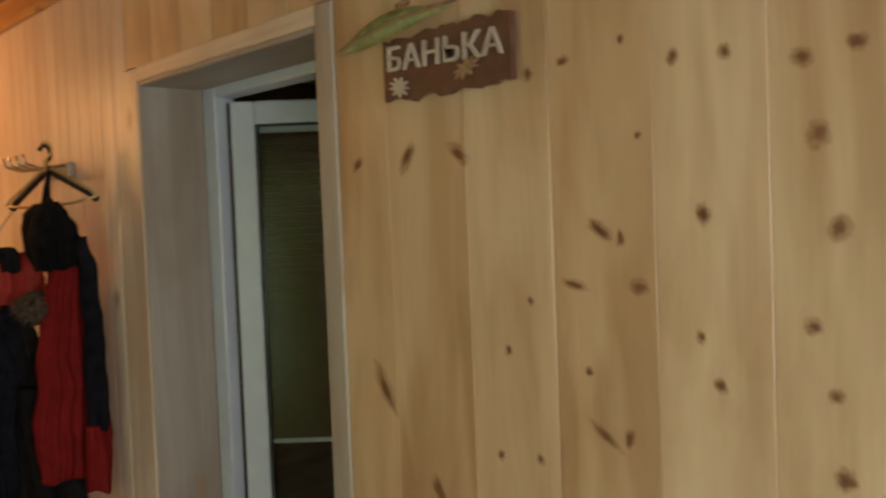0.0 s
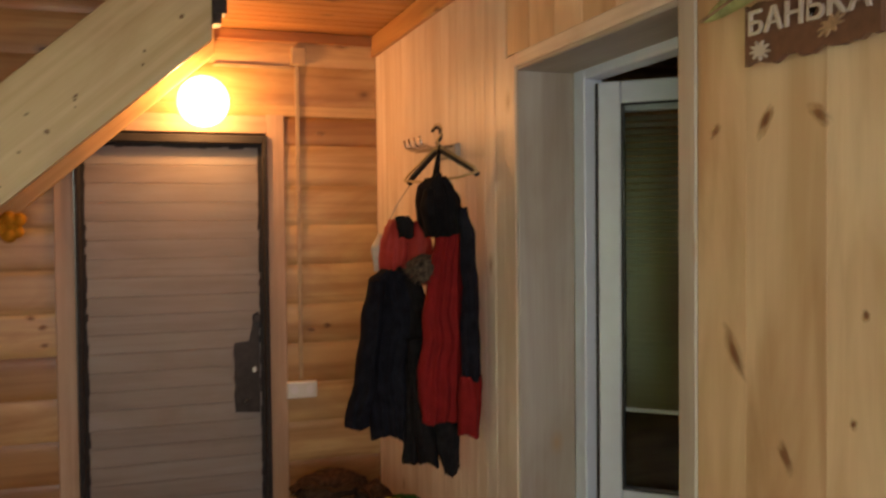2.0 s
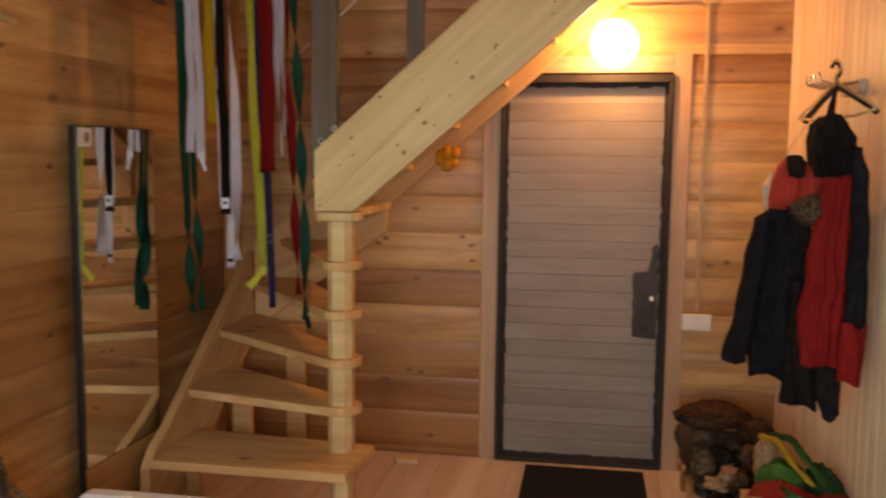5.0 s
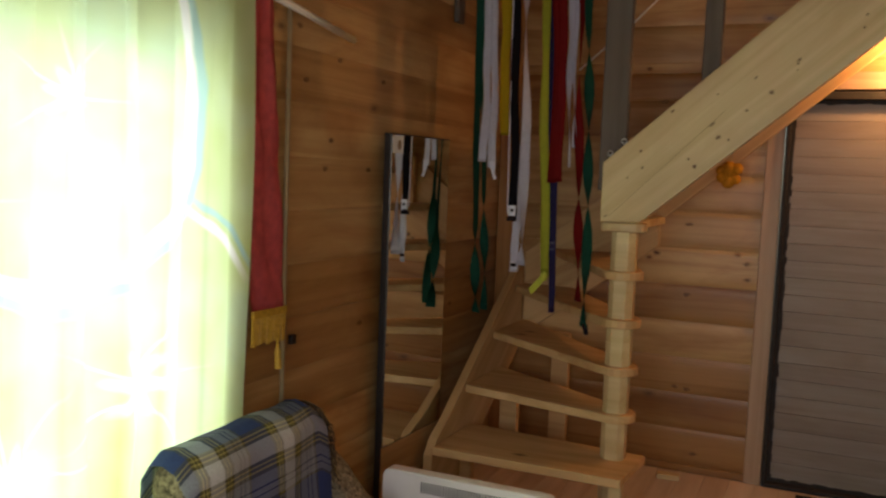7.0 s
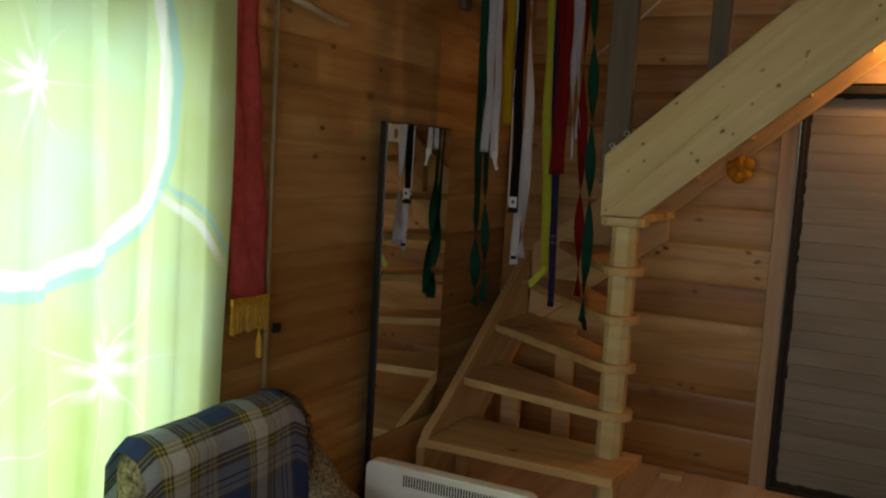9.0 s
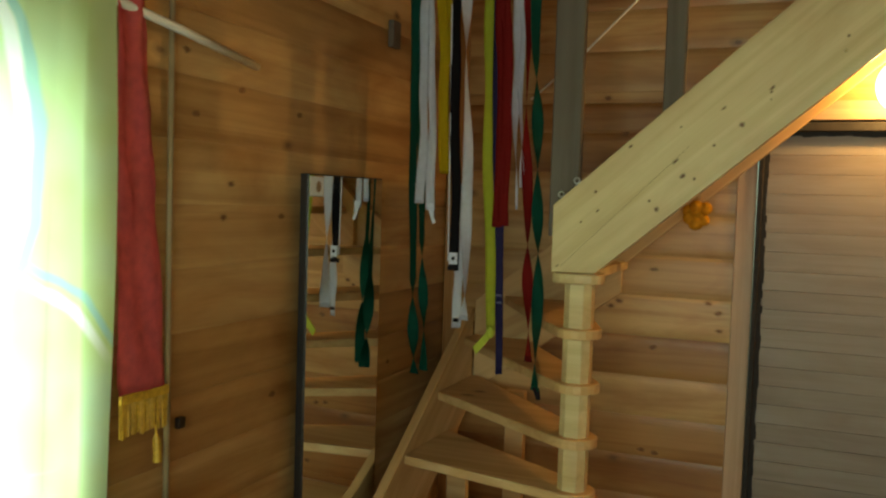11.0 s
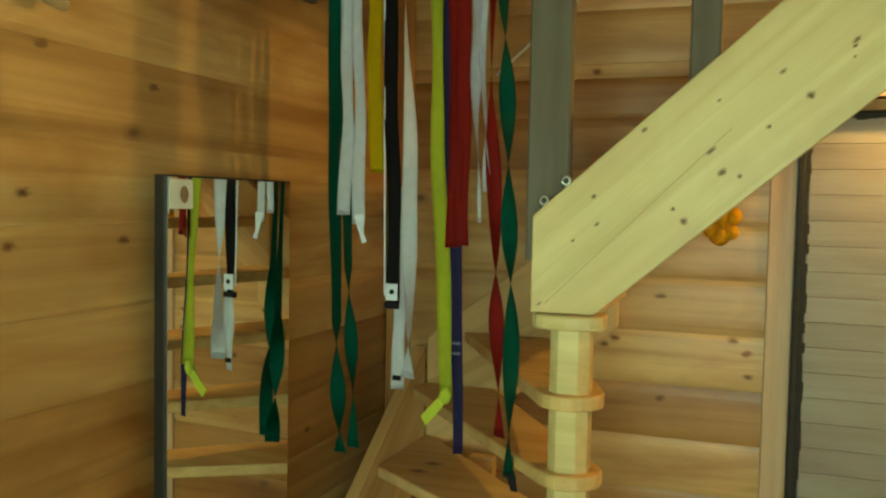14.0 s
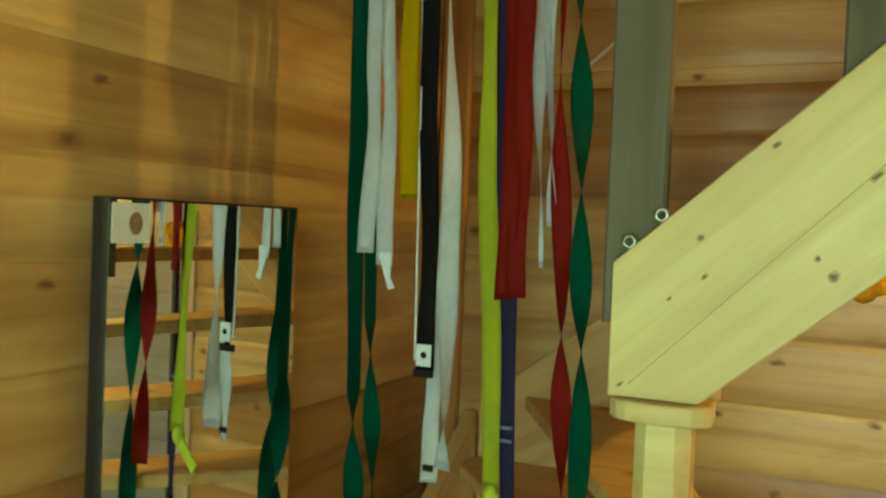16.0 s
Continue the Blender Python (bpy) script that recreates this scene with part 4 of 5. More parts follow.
for i, (x, z) in enumerate(fine):
    r = []
    for j in range(NW + 1):
        w = j / NW
        y = 0.925 + 0.700 * w + 0.012 * math.sin(run[i] * 6) - 0.02 * (1 - w) * run[i]
        sag = 0.030 * max(0, abs(w - 0.5) * 2 - 0.85) / 0.15
        r.append(tb.verts.new((x + 0.006 * math.sin(w * 14 + run[i] * 9), y, z - sag + 0.002 * math.sin(w * 19 + run[i] * 5) + 0.012 * w)))
    tg.append(r)
for i in range(len(fine) - 1):
    for j in range(NW):
        f = tb.faces.new((tg[i][j], tg[i][j + 1], tg[i + 1][j + 1], tg[i + 1][j]))
        for lp_, (ii, jj) in zip(f.loops, ((i, j), (i, j + 1), (i + 1, j + 1), (i + 1, j))):
            lp_[uvl].uv = (0.700 * jj / NW + 0.05, run[ii])
bmesh.ops.solidify(tb, geom=tb.faces[:], thickness=0.010)
throw = thing("plaid_throw", "blue, white and olive plaid throw draped over the armchair", "blanket", (-1.05, 1.33, 0.72))
part("cloth", tb, PLAID, throw, smooth=True)
fg = bmesh.new()
rf = random.Random(8)
for i in range(4, len(fine)):
    for s in range(4):
        q = (i - rf.random())
        k = int(q)
        x, z = fine[k]
        tube([(x, 1.622, z), (x + rf.uniform(-0.008, 0.012), 1.632 + rf.uniform(0, 0.012), z - 0.012), (x + rf.uniform(-0.012, 0.02), 1.636 + rf.uniform(0, 0.012), z - 0.04 - rf.random() * 0.02)], 0.0022, 4, fg)
part("fringe", fg, CAMO, throw, "knotted olive fringe")

# ---------------------------------------------------------------- convector heater
heat = thing("convector_heater", "white electric convector heater standing on the floor", "heater", (-0.68, 2.01, 0))
out = []
HX0, HX1, HZ0, HZ1, RC = -0.945, -0.265, 0.06, 0.472, 0.035
for cx, cz, a0 in ((HX1 - RC, HZ1 - RC, 0), (HX0 + RC, HZ1 - RC, 90), (HX0 + RC, HZ0 + RC, 180), (HX1 - RC, HZ0 + RC, 270)):
    out += [(cx + RC * math.cos(radians(a0 + i * 15)), cz + RC * math.sin(radians(a0 + i * 15))) for i in range(7)]
case = part("case", prism(out, 0.0, 0.06, 0.006, m=Matrix.Translation((0, 2.07, 0)) @ UP), HEATER_WHITE, heat, smooth=False)
gr = bmesh.new()
for i in range(44):
    x = HX0 + 0.165 + 0.0112 * i
    box(x, 2.0085, 0.402, x + 0.0055, 2.0105, 0.444, bm=gr)
part("grille", gr, DARK_SLOT, case, "narrow slotted air outlet")
for x in (HX0 + 0.1, HX1 - 0.1):
    part("foot", box(x - 0.02, 1.95, 0, x + 0.02, 2.13, 0.06, 0.01), HEATER_WHITE, heat)

# ---------------------------------------------------------------- belts hung from the stairwell edge


def belt(colour, x0, x1, bottom, width, waists, label, dy=0.0, top=2.56, first=0.2, end_width=1.0):
    """A flat cloth belt from (x0, top) down to (x1, bottom); it turns edge-on at the heights in waists."""
    y = BY + dy
    tg_ = thing("belt", label, "belt", (x1, y, bottom), "martial arts belts hung in a row")
    keys = [(top, first)] + [(z, math.pi * (0.5 + i)) for i, z in enumerate(waists)]
    keys.append((bottom, keys[-1][1] + (1.2 if waists else 0.25)))
    b = bmesh.new()
    n = 64
    prev, hem = None, []
    for i in range(n + 1):
        s = i / n
        z = top + (bottom - top) * s
        a = first
        for (za, aa), (zb, ab) in zip(keys, keys[1:]):
            if zb - 1e-6 <= z <= za + 1e-6:
                a = aa + (ab - aa) * (za - z) / max(za - zb, 1e-6)
                break
        a += 0.26 * math.sin(s * 8 + x0 * 31) + 0.12 * math.sin(s * 19 + x0 * 70)
        cx = x0 + (x1 - x0) * s + 0.006 * math.sin(s * 6 + x0 * 40) + 0.0025 * math.sin(s * 15 + x0 * 90)
        w = width / 2 * (1 + (end_width - 1) * max(0, s - 0.5) * 2)
        dx, dv = math.cos(a) * w, math.sin(a) * w
        row = [b.verts.new((cx + dx * u, y + dv * u + 0.003 * (1 - u * u), z)) for u in (-1, -0.5, 0, 0.5, 1)]
        if i >= n - 1:
            hem.append([tuple(v.co) for v in row])
        if prev:
            for j in range(4):
                b.faces.new((prev[j], prev[j + 1], row[j + 1], row[j]))
        prev = row
    bmesh.ops.solidify(b, geom=b.faces[:], thickness=0.004)
    part("strap", b, BELT_COLS[colour], tg_, smooth=True)
    h = bmesh.new()
    prev = None
    for row in hem:
        now = [h.verts.new((x, yy - 0.001, zz)) for x, yy, zz in row]
        if prev:
            for j in range(4):
                h.faces.new((prev[j], prev[j + 1], now[j + 1], now[j]))
        prev = now
    bmesh.ops.solidify(h, geom=h.faces[:], thickness=0.006)
    part("hem", h, BELT_COLS[colour], tg_, "folded and stitched end", smooth=True)
    return tg_


BY = EDGE_Y + 0.03
belt("green", -1.065, -1.028, 0.92, 0.050, (1.33, 1.03), "long green cloth belt twisting as it hangs", 0.0)
belt("green", -1.04, -0.99, 0.935, 0.044, (1.50, 1.18), "green cloth belt hanging behind another", 0.014)
belt("white", -1.008, -1.013, 1.662, 0.040, (), "white cloth belt hanging with a straight end", -0.012, first=-0.05)
w1 = belt("white", -0.992, -0.966, 1.635, 0.040, (), "white cloth belt ending in a narrow tip", -0.002, first=-0.1)
part("tip", prism([(-0.018, 0.03), (0.018, 0.03), (0.016, -0.028), (0.028, -0.052), (0.012, -0.058)], 0, 0.004, 0.0, m=Matrix.Translation((-0.967, BY, 1.635)) @ UP), BELT_COLS["white"], w1)
belt("yellow", -0.945, -0.903, 1.792, 0.042, (), "yellow cloth belt hanging short", 0.0)
belt("yellow", -0.930, -0.918, 1.83, 0.045, (), "yellow cloth belt hanging short behind another", 0.014, first=0.5)
bk_ = belt("black", -0.870, -0.852, 1.398, 0.042, (), "black cloth belt with white edge and sewn label", -0.004, first=0.1)
part("edge", tube([(-0.893, BY - 0.008, 2.5), (-0.875, BY - 0.008, 1.42)], 0.0028, 6), BELT_COLS["white"], bk_, "white edge tape")
lb = part("label", box(-0.869, BY - 0.014, 1.408, -0.832, BY - 0.0105, 1.458), BELT_COLS["white"], bk_, "white sewn label with a small emblem")
part("emblem", prism([(0.008 * math.cos(i * math.pi / 5), 0.008 * math.sin(i * math.pi / 5)) for i in range(10)], 0, 0.001, m=Matrix.Translation((-0.850, BY - 0.0142, 1.434)) @ UP), BELT_COLS["black"], lb)
part("tip", box(-0.876, BY - 0.012, 1.382, -0.829, BY - 0.003, 1.400), BELT_COLS["black"], bk_)
w_ = belt("white", -0.842, -0.836, 1.135, 0.040, (), "white cloth belt end with a black label", 0.010, top=1.75, first=0.1)
part("label", box(-0.850, BY + 0.003, 1.162, -0.824, BY + 0.0065, 1.177), BELT_COLS["black"], w_, "black sewn label")
belt("white", -0.828, -0.793, 1.172, 0.050, (2.32, 1.31), "long white cloth belt twisting as it hangs", 0.0, first=0.7)
lm = belt("lime", -0.733, -0.678, 1.142, 0.043, (), "lime green cloth belt knotted near its end", -0.006, first=-0.15)
kt = bmesh.new()
bmesh.ops.create_uvsphere(kt, u_segments=14, v_segments=10, radius=1.0)
for v in kt.verts:
    v.co *= 1 + 0.18 * noise.noise(v.co * 2.0)
bmesh.ops.transform(kt, matrix=Matrix.Translation((-0.676, BY, 1.132)) @ Matrix.Diagonal((0.019, 0.016, 0.026, 1)), verts=kt.verts)
part("knot", kt, BELT_COLS["lime"], lm, smooth=True)
part("tail", prism([(-0.012, 0), (0.014, 0), (0.014, -0.050), (0.008, -0.105), (-0.022, -0.09)], 0, 0.005, 0.0, m=Matrix.Translation((-0.682, BY, 1.124)) @ Matrix.Rotation(0.62, 4, "Y") @ UP), BELT_COLS["lime"], lm)
bl_ = belt("blue", -0.700, -0.640, 0.955, 0.044, (), "dark blue cloth belt with two woven stripes", 0.012, end_width=0.65)
for z in (1.255, 1.285):
    part("stripe", box(-0.672, BY + 0.006, z, -0.634, BY + 0.0085, z + 0.008), BELT_COLS["stripe"], bl_, "pale woven stripe")
belt("red", -0.672, -0.655, 1.574, 0.042, (), "red cloth belt hanging short", -0.008, first=0.5)
belt("red", -0.655, -0.630, 1.58, 0.044, (), "red cloth belt hanging short beside another", 0.0, first=0.25)
belt("white", -0.610, -0.582, 1.65, 0.044, (1.915,), "white cloth tape narrowing towards its end", 0.0, end_width=0.22)
belt("white", -0.592, -0.568, 1.74, 0.026, (1.95,), "narrow white tape hanging between belts", 0.012)
belt("red", -0.565, -0.518, 1.02, 0.046, (2.2, 1.54, 1.16), "long dark red cloth belt twisting as it hangs", 0.010)
g2 = belt("green", -0.525, -0.470, 0.905, 0.049, (2.26, 1.858, 1.465, 1.105), "long green cloth belt with a dark tip, twisting as it hangs", 0.0)
part("tip", prism([(-0.014, 0.02), (0.014, 0.02), (0.022, -0.03), (0.004, -0.03)], 0, 0.006, 0.0, m=Matrix.Translation((-0.470, BY, 0.90)) @ UP), BELT_COLS["black"], g2, "dark sewn tip")

# ---------------------------------------------------------------- sign with its leaf
sign = thing("wooden_sign", "brown wooden sign with raised cream letters", "sign", (1.75, 0.86, 1.95))
SM = axes(Vector((0, -1, 0)), Vector((0, 0, 1)), Vector((-1, 0, 0)), (1.738, 0.857, 2.005))
rs = random.Random(5)
edge = []
for i in range(25):
    edge.append((-0.168 + 0.336 * i / 24, -0.057 + rs.uniform(-0.004, 0.003) + 0.004 * math.sin(i * 0.9)))
for i in range(25):
    edge.append((0.168 - 0.336 * i / 24, 0.060 + rs.uniform(-0.003, 0.004) + 0.003 * math.sin(i * 1.3)))
part("board", prism(edge, -0.012, 0.0, 0.0), SIGN_BROWN, sign, m=SM)
cu = bpy.data.curves.new("letters", "FONT")
cu.body, cu.size, cu.extrude, cu.align_x, cu.align_y = "БАНЬКА", 0.072, 0.003, "CENTER", "CENTER"
cu.offset = 0.0004
tmp = new("letters_source", cu)
tmp.matrix_basis = Matrix.Identity(4)
bpy.context.view_layer.update()
lme = bpy.data.meshes.new_from_object(tmp.evaluated_get(bpy.context.evaluated_depsgraph_get()))
bpy.data.objects.remove(tmp)
wid = max(v.co.x for v in lme.vertices) - min(v.co.x for v in lme.vertices)
lme.transform(Matrix.Translation((-0.002, 0.014, 0.003)) @ Matrix.Rotation(-0.035, 4, "Z") @ Matrix.Diagonal((0.305 / wid, 0.88, 1, 1)))
lme.materials.clear()
lme.materials.append(SIGN_CREAM)
lt = new("letters", lme)
lt.matrix_basis = SM
tagged(under(lt, sign), "raised cream capital letters")


def leaf_shape(lobes, length, width):
    pts = []
    n = 48
    for i in range(n):
        a = 2 * math.pi * i / n
        r = 0.72 + 0.28 * math.cos(lobes * a)
        pts.append((length / 2 * r * math.cos(a), width / 2 * r * math.sin(a)))
    return pts


part("leaf_carving", prism(leaf_shape(9, 0.062, 0.040), 0, 0.004, m=Matrix.Translation((-0.122, -0.033, 0)) @ Matrix.Rotation(-0.2, 4, "Z")), SIGN_CREAM, sign, "cream carved leaf", m=SM)
part("leaf_carving", prism(leaf_shape(9, 0.072, 0.034), 0, 0.004, m=Matrix.Translation((0.062, -0.022, 0)) @ Matrix.Rotation(0.35, 4, "Z")), SIGN_TAN, sign, "tan carved leaf", m=SM)
lf = bmesh.new()
prow = []
for i in range(25):
    s = i / 24
    w = 0.024 * math.sin(math.pi * min(1, s * 1.02) ** 0.8) + 0.001
    prow.append([lf.verts.new((1.722 + 0.006 * abs(u) - 0.006 * math.sin(s * 3), 1.148 - 0.335 * s, 2.062 + 0.032 * s + 0.012 * math.sin(s * 3.1) + w * u)) for u in (-1, -0.5, 0, 0.5, 1)])
for a, c in zip(prow, prow[1:]):
    for j in range(4):
        lf.faces.new((a[j], a[j + 1], c[j + 1], c[j]))
bmesh.ops.solidify(lf, geom=lf.faces[:], thickness=0.004)
leafob = thing("dried_leaf", "pale green dried leaf stuck above the sign", "leaf", (1.73, 1.0, 2.08))
part("blade", lf, LEAF_GREEN, leafob, smooth=True)
part("stem", tube([(1.722, 1.148, 2.062), (1.716, 0.98, 2.093), (1.720, 0.80, 2.100)], 0.0035, 6), SIGN_TAN, leafob)
tagged(new("nail", mesh_of(tube([(1.765, 0.975, 2.14), (1.735, 0.972, 2.125), (1.73, 0.965, 2.10)], 0.006, 8), "nail", SIGN_TAN, True)), "bent brown nail holding the sign", "nail")

# ---------------------------------------------------------------- coats by the door


def along_rows(rows, z):
    """Left and right edge at a height, from a few (z, left, right) rows, top first."""
    for (za, la, ra), (zb, lb_, rb_) in zip(rows, rows[1:]):
        if z >= zb:
            k = (za - z) / (za - zb)
            k = k * k * (3 - 2 * k)
            return la + (lb_ - la) * k, ra + (rb_ - ra) * k
    return rows[-1][1:]


def hung(name, y0, rows, deep, material, parent, seed, pleats=4, hem=0.03, turn=0.35, label=""):
    """Slack cloth hanging in pleats between two edges; the back lies flatter than the front."""
    b = bmesh.new()
    nu, nv = 40, 44
    z1, z0 = rows[0][0], rows[-1][0]
    ring = []
    for j in range(nv + 1):
        v = j / nv
        row = []
        for i in range(2 * nu):
            back = i >= nu
            u = (i + 0.5) / nu if not back else (2 * nu - i - 0.5) / nu
            z = z1 + (z0 - z1) * v
            left, right = along_rows(rows, z)
            z += hem * (min(1, v * 1.3) * noise.noise(Vector((u * 1.8, seed, 0.3))) * 1.0 + (1 - v) * 0.5 * noise.noise(Vector((u * 5, seed, 7))))
            sway = 0.010 * noise.noise(Vector((z * 6, seed, 2.0)))
            x = left + (right - left) * u + sway
            w = math.sqrt(max(0.0, math.sin(math.pi * u)))
            drift = u * pleats + 0.7 * noise.noise(Vector((z * 3.0, u * 1.5, seed)))
            pleat = 0.5 + 0.5 * math.sin(drift * 2.2 * math.pi)
            creases = 0.020 * noise.noise(Vector((x * 13, z * 11, seed))) + 0.007 * noise.noise(Vector((x * 34, z * 30, seed)))
            if back:
                y = y0 + deep * 0.35 * w + creases
            else:
                y = y0 - deep * w * (0.72 + 0.28 * pleat * (0.4 + 0.6 * v)) + creases
            row.append(b.verts.new((x, y - turn * (x - (left + right) / 2), z)))
        ring.append(row)
    n = 2 * nu
    for p0, p1 in zip(ring, ring[1:]):
        for i in range(n):
            b.faces.new((p0[i], p0[(i + 1) % n], p1[(i + 1) % n], p1[i]))
    b.faces.new(ring[0])
    b.faces.new(ring[-1])
    return part(name, b, material, parent, label, smooth=True)


WT = radians(-62)
rack = thing("coat_rack", "small wooden wall rack with metal hooks", "coat rack", (XR, 2.85, 1.95))
part("rail", box(1.742, 2.73, 1.90, 1.764, 2.99, 1.95, 0.004), WASHED_PINE, rack)
for y in (2.76, 2.83, 2.90, 2.96):
    part("hook", tube([(1.742, y, 1.94), (1.66, y - 0.01, 1.93), (1.610, y - 0.02, 1.945), (1.602, y - 0.02, 1.975)], 0.0045, 8), CHROME, rack, smooth=True)

hood = thing("black_jacket", "black jacket slung high on the rack in folds", "jacket", (1.66, 2.66, 1.4))
hung("body", 2.66, [(1.815, 1.60, 1.672), (1.775, 1.572, 1.698), (1.72, 1.565, 1.725), (1.65, 1.568, 1.735), (1.575, 1.60, 1.735)], 0.07, BLACK_CLOTH, hood, 14, 4, 0.06)
part("hanging_loop", tube([(1.635, 2.655, 1.79), (1.642, 2.66, 1.85), (1.655, 2.675, 1.90), (1.668, 2.70, 1.935)], [0.016, 0.012, 0.007, 0.005], 10), BLACK_CLOTH, hood, smooth=True)
hung("sleeve", 2.60, [(1.77, 1.575, 1.612), (1.70, 1.560, 1.61), (1.60, 1.575, 1.625)], 0.05, BLACK_CLOTH, hood, 15, 2, 0.03)
red = thing("red_jacket", "red jacket with dark navy sleeve hanging on the wall rack", "jacket", (1.65, 2.62, 0.8))
hung("body", 2.68, [(1.68, 1.655, 1.725), (1.60, 1.640, 1.74), (1.50, 1.618, 1.742), (1.28, 1.588, 1.742), (1.09, 1.571, 1.742), (0.91, 1.575, 1.738)], 0.06, RED_CLOTH, red, 11, 4, 0.05, 0.15)
hung("sleeve", 2.58, [(1.70, 1.690, 1.728), (1.60, 1.702, 1.755), (1.40, 1.706, 1.768), (1.20, 1.704, 1.776), (1.07, 1.70, 1.774)], 0.05, NAVY_CLOTH, red, 12, 2, 0.02, 0.1, label="dark navy sleeve")
hung("cuff", 2.57, [(1.085, 1.684, 1.772), (0.97, 1.686, 1.772), (0.865, 1.688, 1.765)], 0.055, RED_CLOTH, red, 13, 2, 0.02, 0.1)
trousers = thing("dark_trousers", "black trousers hanging below the jackets", "trousers", (1.66, 2.74, 0.65))
hung("leg", 2.78, [(1.20, 1.56, 1.64), (0.95, 1.575, 1.655), (0.72, 1.60, 1.67)], 0.04, BLACK_CLOTH, trousers, 16, 2, 0.03)
hung("leg", 2.74, [(1.20, 1.62, 1.71), (0.92, 1.645, 1.735), (0.80, 1.66, 1.745), (0.685, 1.69, 1.748)], 0.035, BLACK_CLOTH, trousers, 17, 2, 0.03)
navy = thing("navy_jacket", "dark navy jacket hanging in front of the others", "jacket", (1.51, 2.93, 0.8))
hung("body", 2.93, [(1.462, 1.50, 1.575), (1.425, 1.455, 1.635), (1.26, 1.437, 1.672), (1.05, 1.43, 1.655), (0.80, 1.45, 1.645)], 0.07, NAVY_CLOTH, navy, 18, 5, 0.06)
hung("sleeve", 2.90, [(1.425, 1.44, 1.505), (1.26, 1.408, 1.49), (1.05, 1.376, 1.465), (0.86, 1.338, 1.43)], 0.06, NAVY_CLOTH, navy, 19, 2, 0.02)
hung("front_panel", 2.86, [(1.43, 1.575, 1.635), (1.25, 1.585, 1.675), (1.04, 1.575, 1.655), (0.70, 1.56, 1.645)], 0.045, BLACK_CLOTH, navy, 20, 3, 0.03)
rj = thing("bright_red_coat", "bright red coat slung behind the navy jacket", "coat", (1.57, 2.98, 1.2))
hung("body", 2.98, [(1.655, 1.54, 1.572), (1.62, 1.528, 1.635), (1.56, 1.515, 1.68), (1.46, 1.505, 1.66), (1.25, 1.50, 1.66)], 0.07, BRIGHT_RED, rj, 21, 4, 0.06)
hung("sleeve", 2.88, [(1.65, 1.60, 1.655), (1.55, 1.595, 1.685), (1.40, 1.60, 1.69)], 0.04, BRIGHT_RED, rj, 24, 2, 0.03)
hung("facing", 2.84, [(1.672, 1.535, 1.590), (1.64, 1.540, 1.605), (1.585, 1.552, 1.606)], 0.03, BLACK_CLOTH, rj, 26, 1, 0.02, label="black lining of the turned-down collar")
fur = thing("fur_hat", "shaggy grey-brown fur piece hung among the coats", "fur hat", (1.59, 2.70, 1.45))
FC, FS = Vector((1.622, 2.72, 1.475)), Vector((0.080, 0.055, 0.050))
fbm = bmesh.new()
bmesh.ops.create_uvsphere(fbm, u_segments=28, v_segments=18, radius=1.0)
for v in fbm.verts:
    v.co *= 1 + 0.22 * noise.noise(v.co * 2.4) + 0.10 * noise.noise(v.co * 8)
bmesh.ops.transform(fbm, matrix=Matrix.Translation(FC) @ Matrix.Rotation(WT + 0.6, 4, "Z") @ Matrix.Diagonal((*FS, 1)), verts=fbm.verts)
part("fur", fbm, FUR, fur, smooth=True)
fh = bmesh.new()
rr = random.Random(31)
for _ in range(500):
    d = Vector((rr.gauss(0, 1), rr.gauss(0, 1), rr.gauss(0, 1))).normalized()
    o = Matrix.Rotation(WT + 0.6, 4, "Z") @ Vector((d.x * FS.x, d.y * FS.y, d.z * FS.z))
    q = FC + o
    t = q + o.normalized() * 0.016 + Vector((rr.uniform(-0.01, 0.01), rr.uniform(-0.01, 0.01), -0.010))
    sd = Vector((rr.uniform(-1, 1), rr.uniform(-1, 1), rr.uniform(-1, 1))).normalized() * 0.0025
    fh.faces.new([fh.verts.new(w) for w in (q - sd, q + sd, t)])
part("hairs", fh, FUR, fur)
bag = thing("plastic_bag", "crumpled pale plastic bag hanging beside the coats", "bag", (1.52, 3.3, 1.4))
hung("bag", 3.06, [(1.60, 1.52, 1.55), (1.54, 1.488, 1.56), (1.45, 1.50, 1.565)], 0.04, WHITE_BAG, bag, 23, 4, 0.03)
part("handle", tube([(1.545, 3.10, 1.585), (1.60, 3.06, 1.72), (1.70, 2.96, 1.90), (1.744, 2.93, 1.925)], 0.003, 6), WHITE_BAG, bag)


def hanger(m, material, thick, label):
    hg = thing("coat_hanger", label, "hanger", m.translation, "coat hangers on the rack")
    b = tube([m @ Vector((x, 0, z)) for x, z in ((-0.19, -0.105), (-0.17, -0.085), (-0.02, 0.0), (0.02, 0.0), (0.17, -0.085), (0.19, -0.105))], thick, 8)
    if material is BRASS_WIRE:
        tube([m @ Vector((x, 0, z)) for x, z in ((-0.19, -0.105), (-0.1, -0.118), (0.1, -0.118), (0.19, -0.105))], thick, 8, b)
    part("bar", b, material, hg, smooth=True)
    hk = [(0, 0, 0.0), (0, 0, 0.04)] + [(0.024 * math.cos(a), 0, 0.066 + 0.026 * math.sin(a)) for a in [radians(d) for d in range(-90, 160, 22)]]
    part("hook", tube([m @ Vector(q) for q in hk], thick * 0.6, 8), material, hg, smooth=True)
    return hg


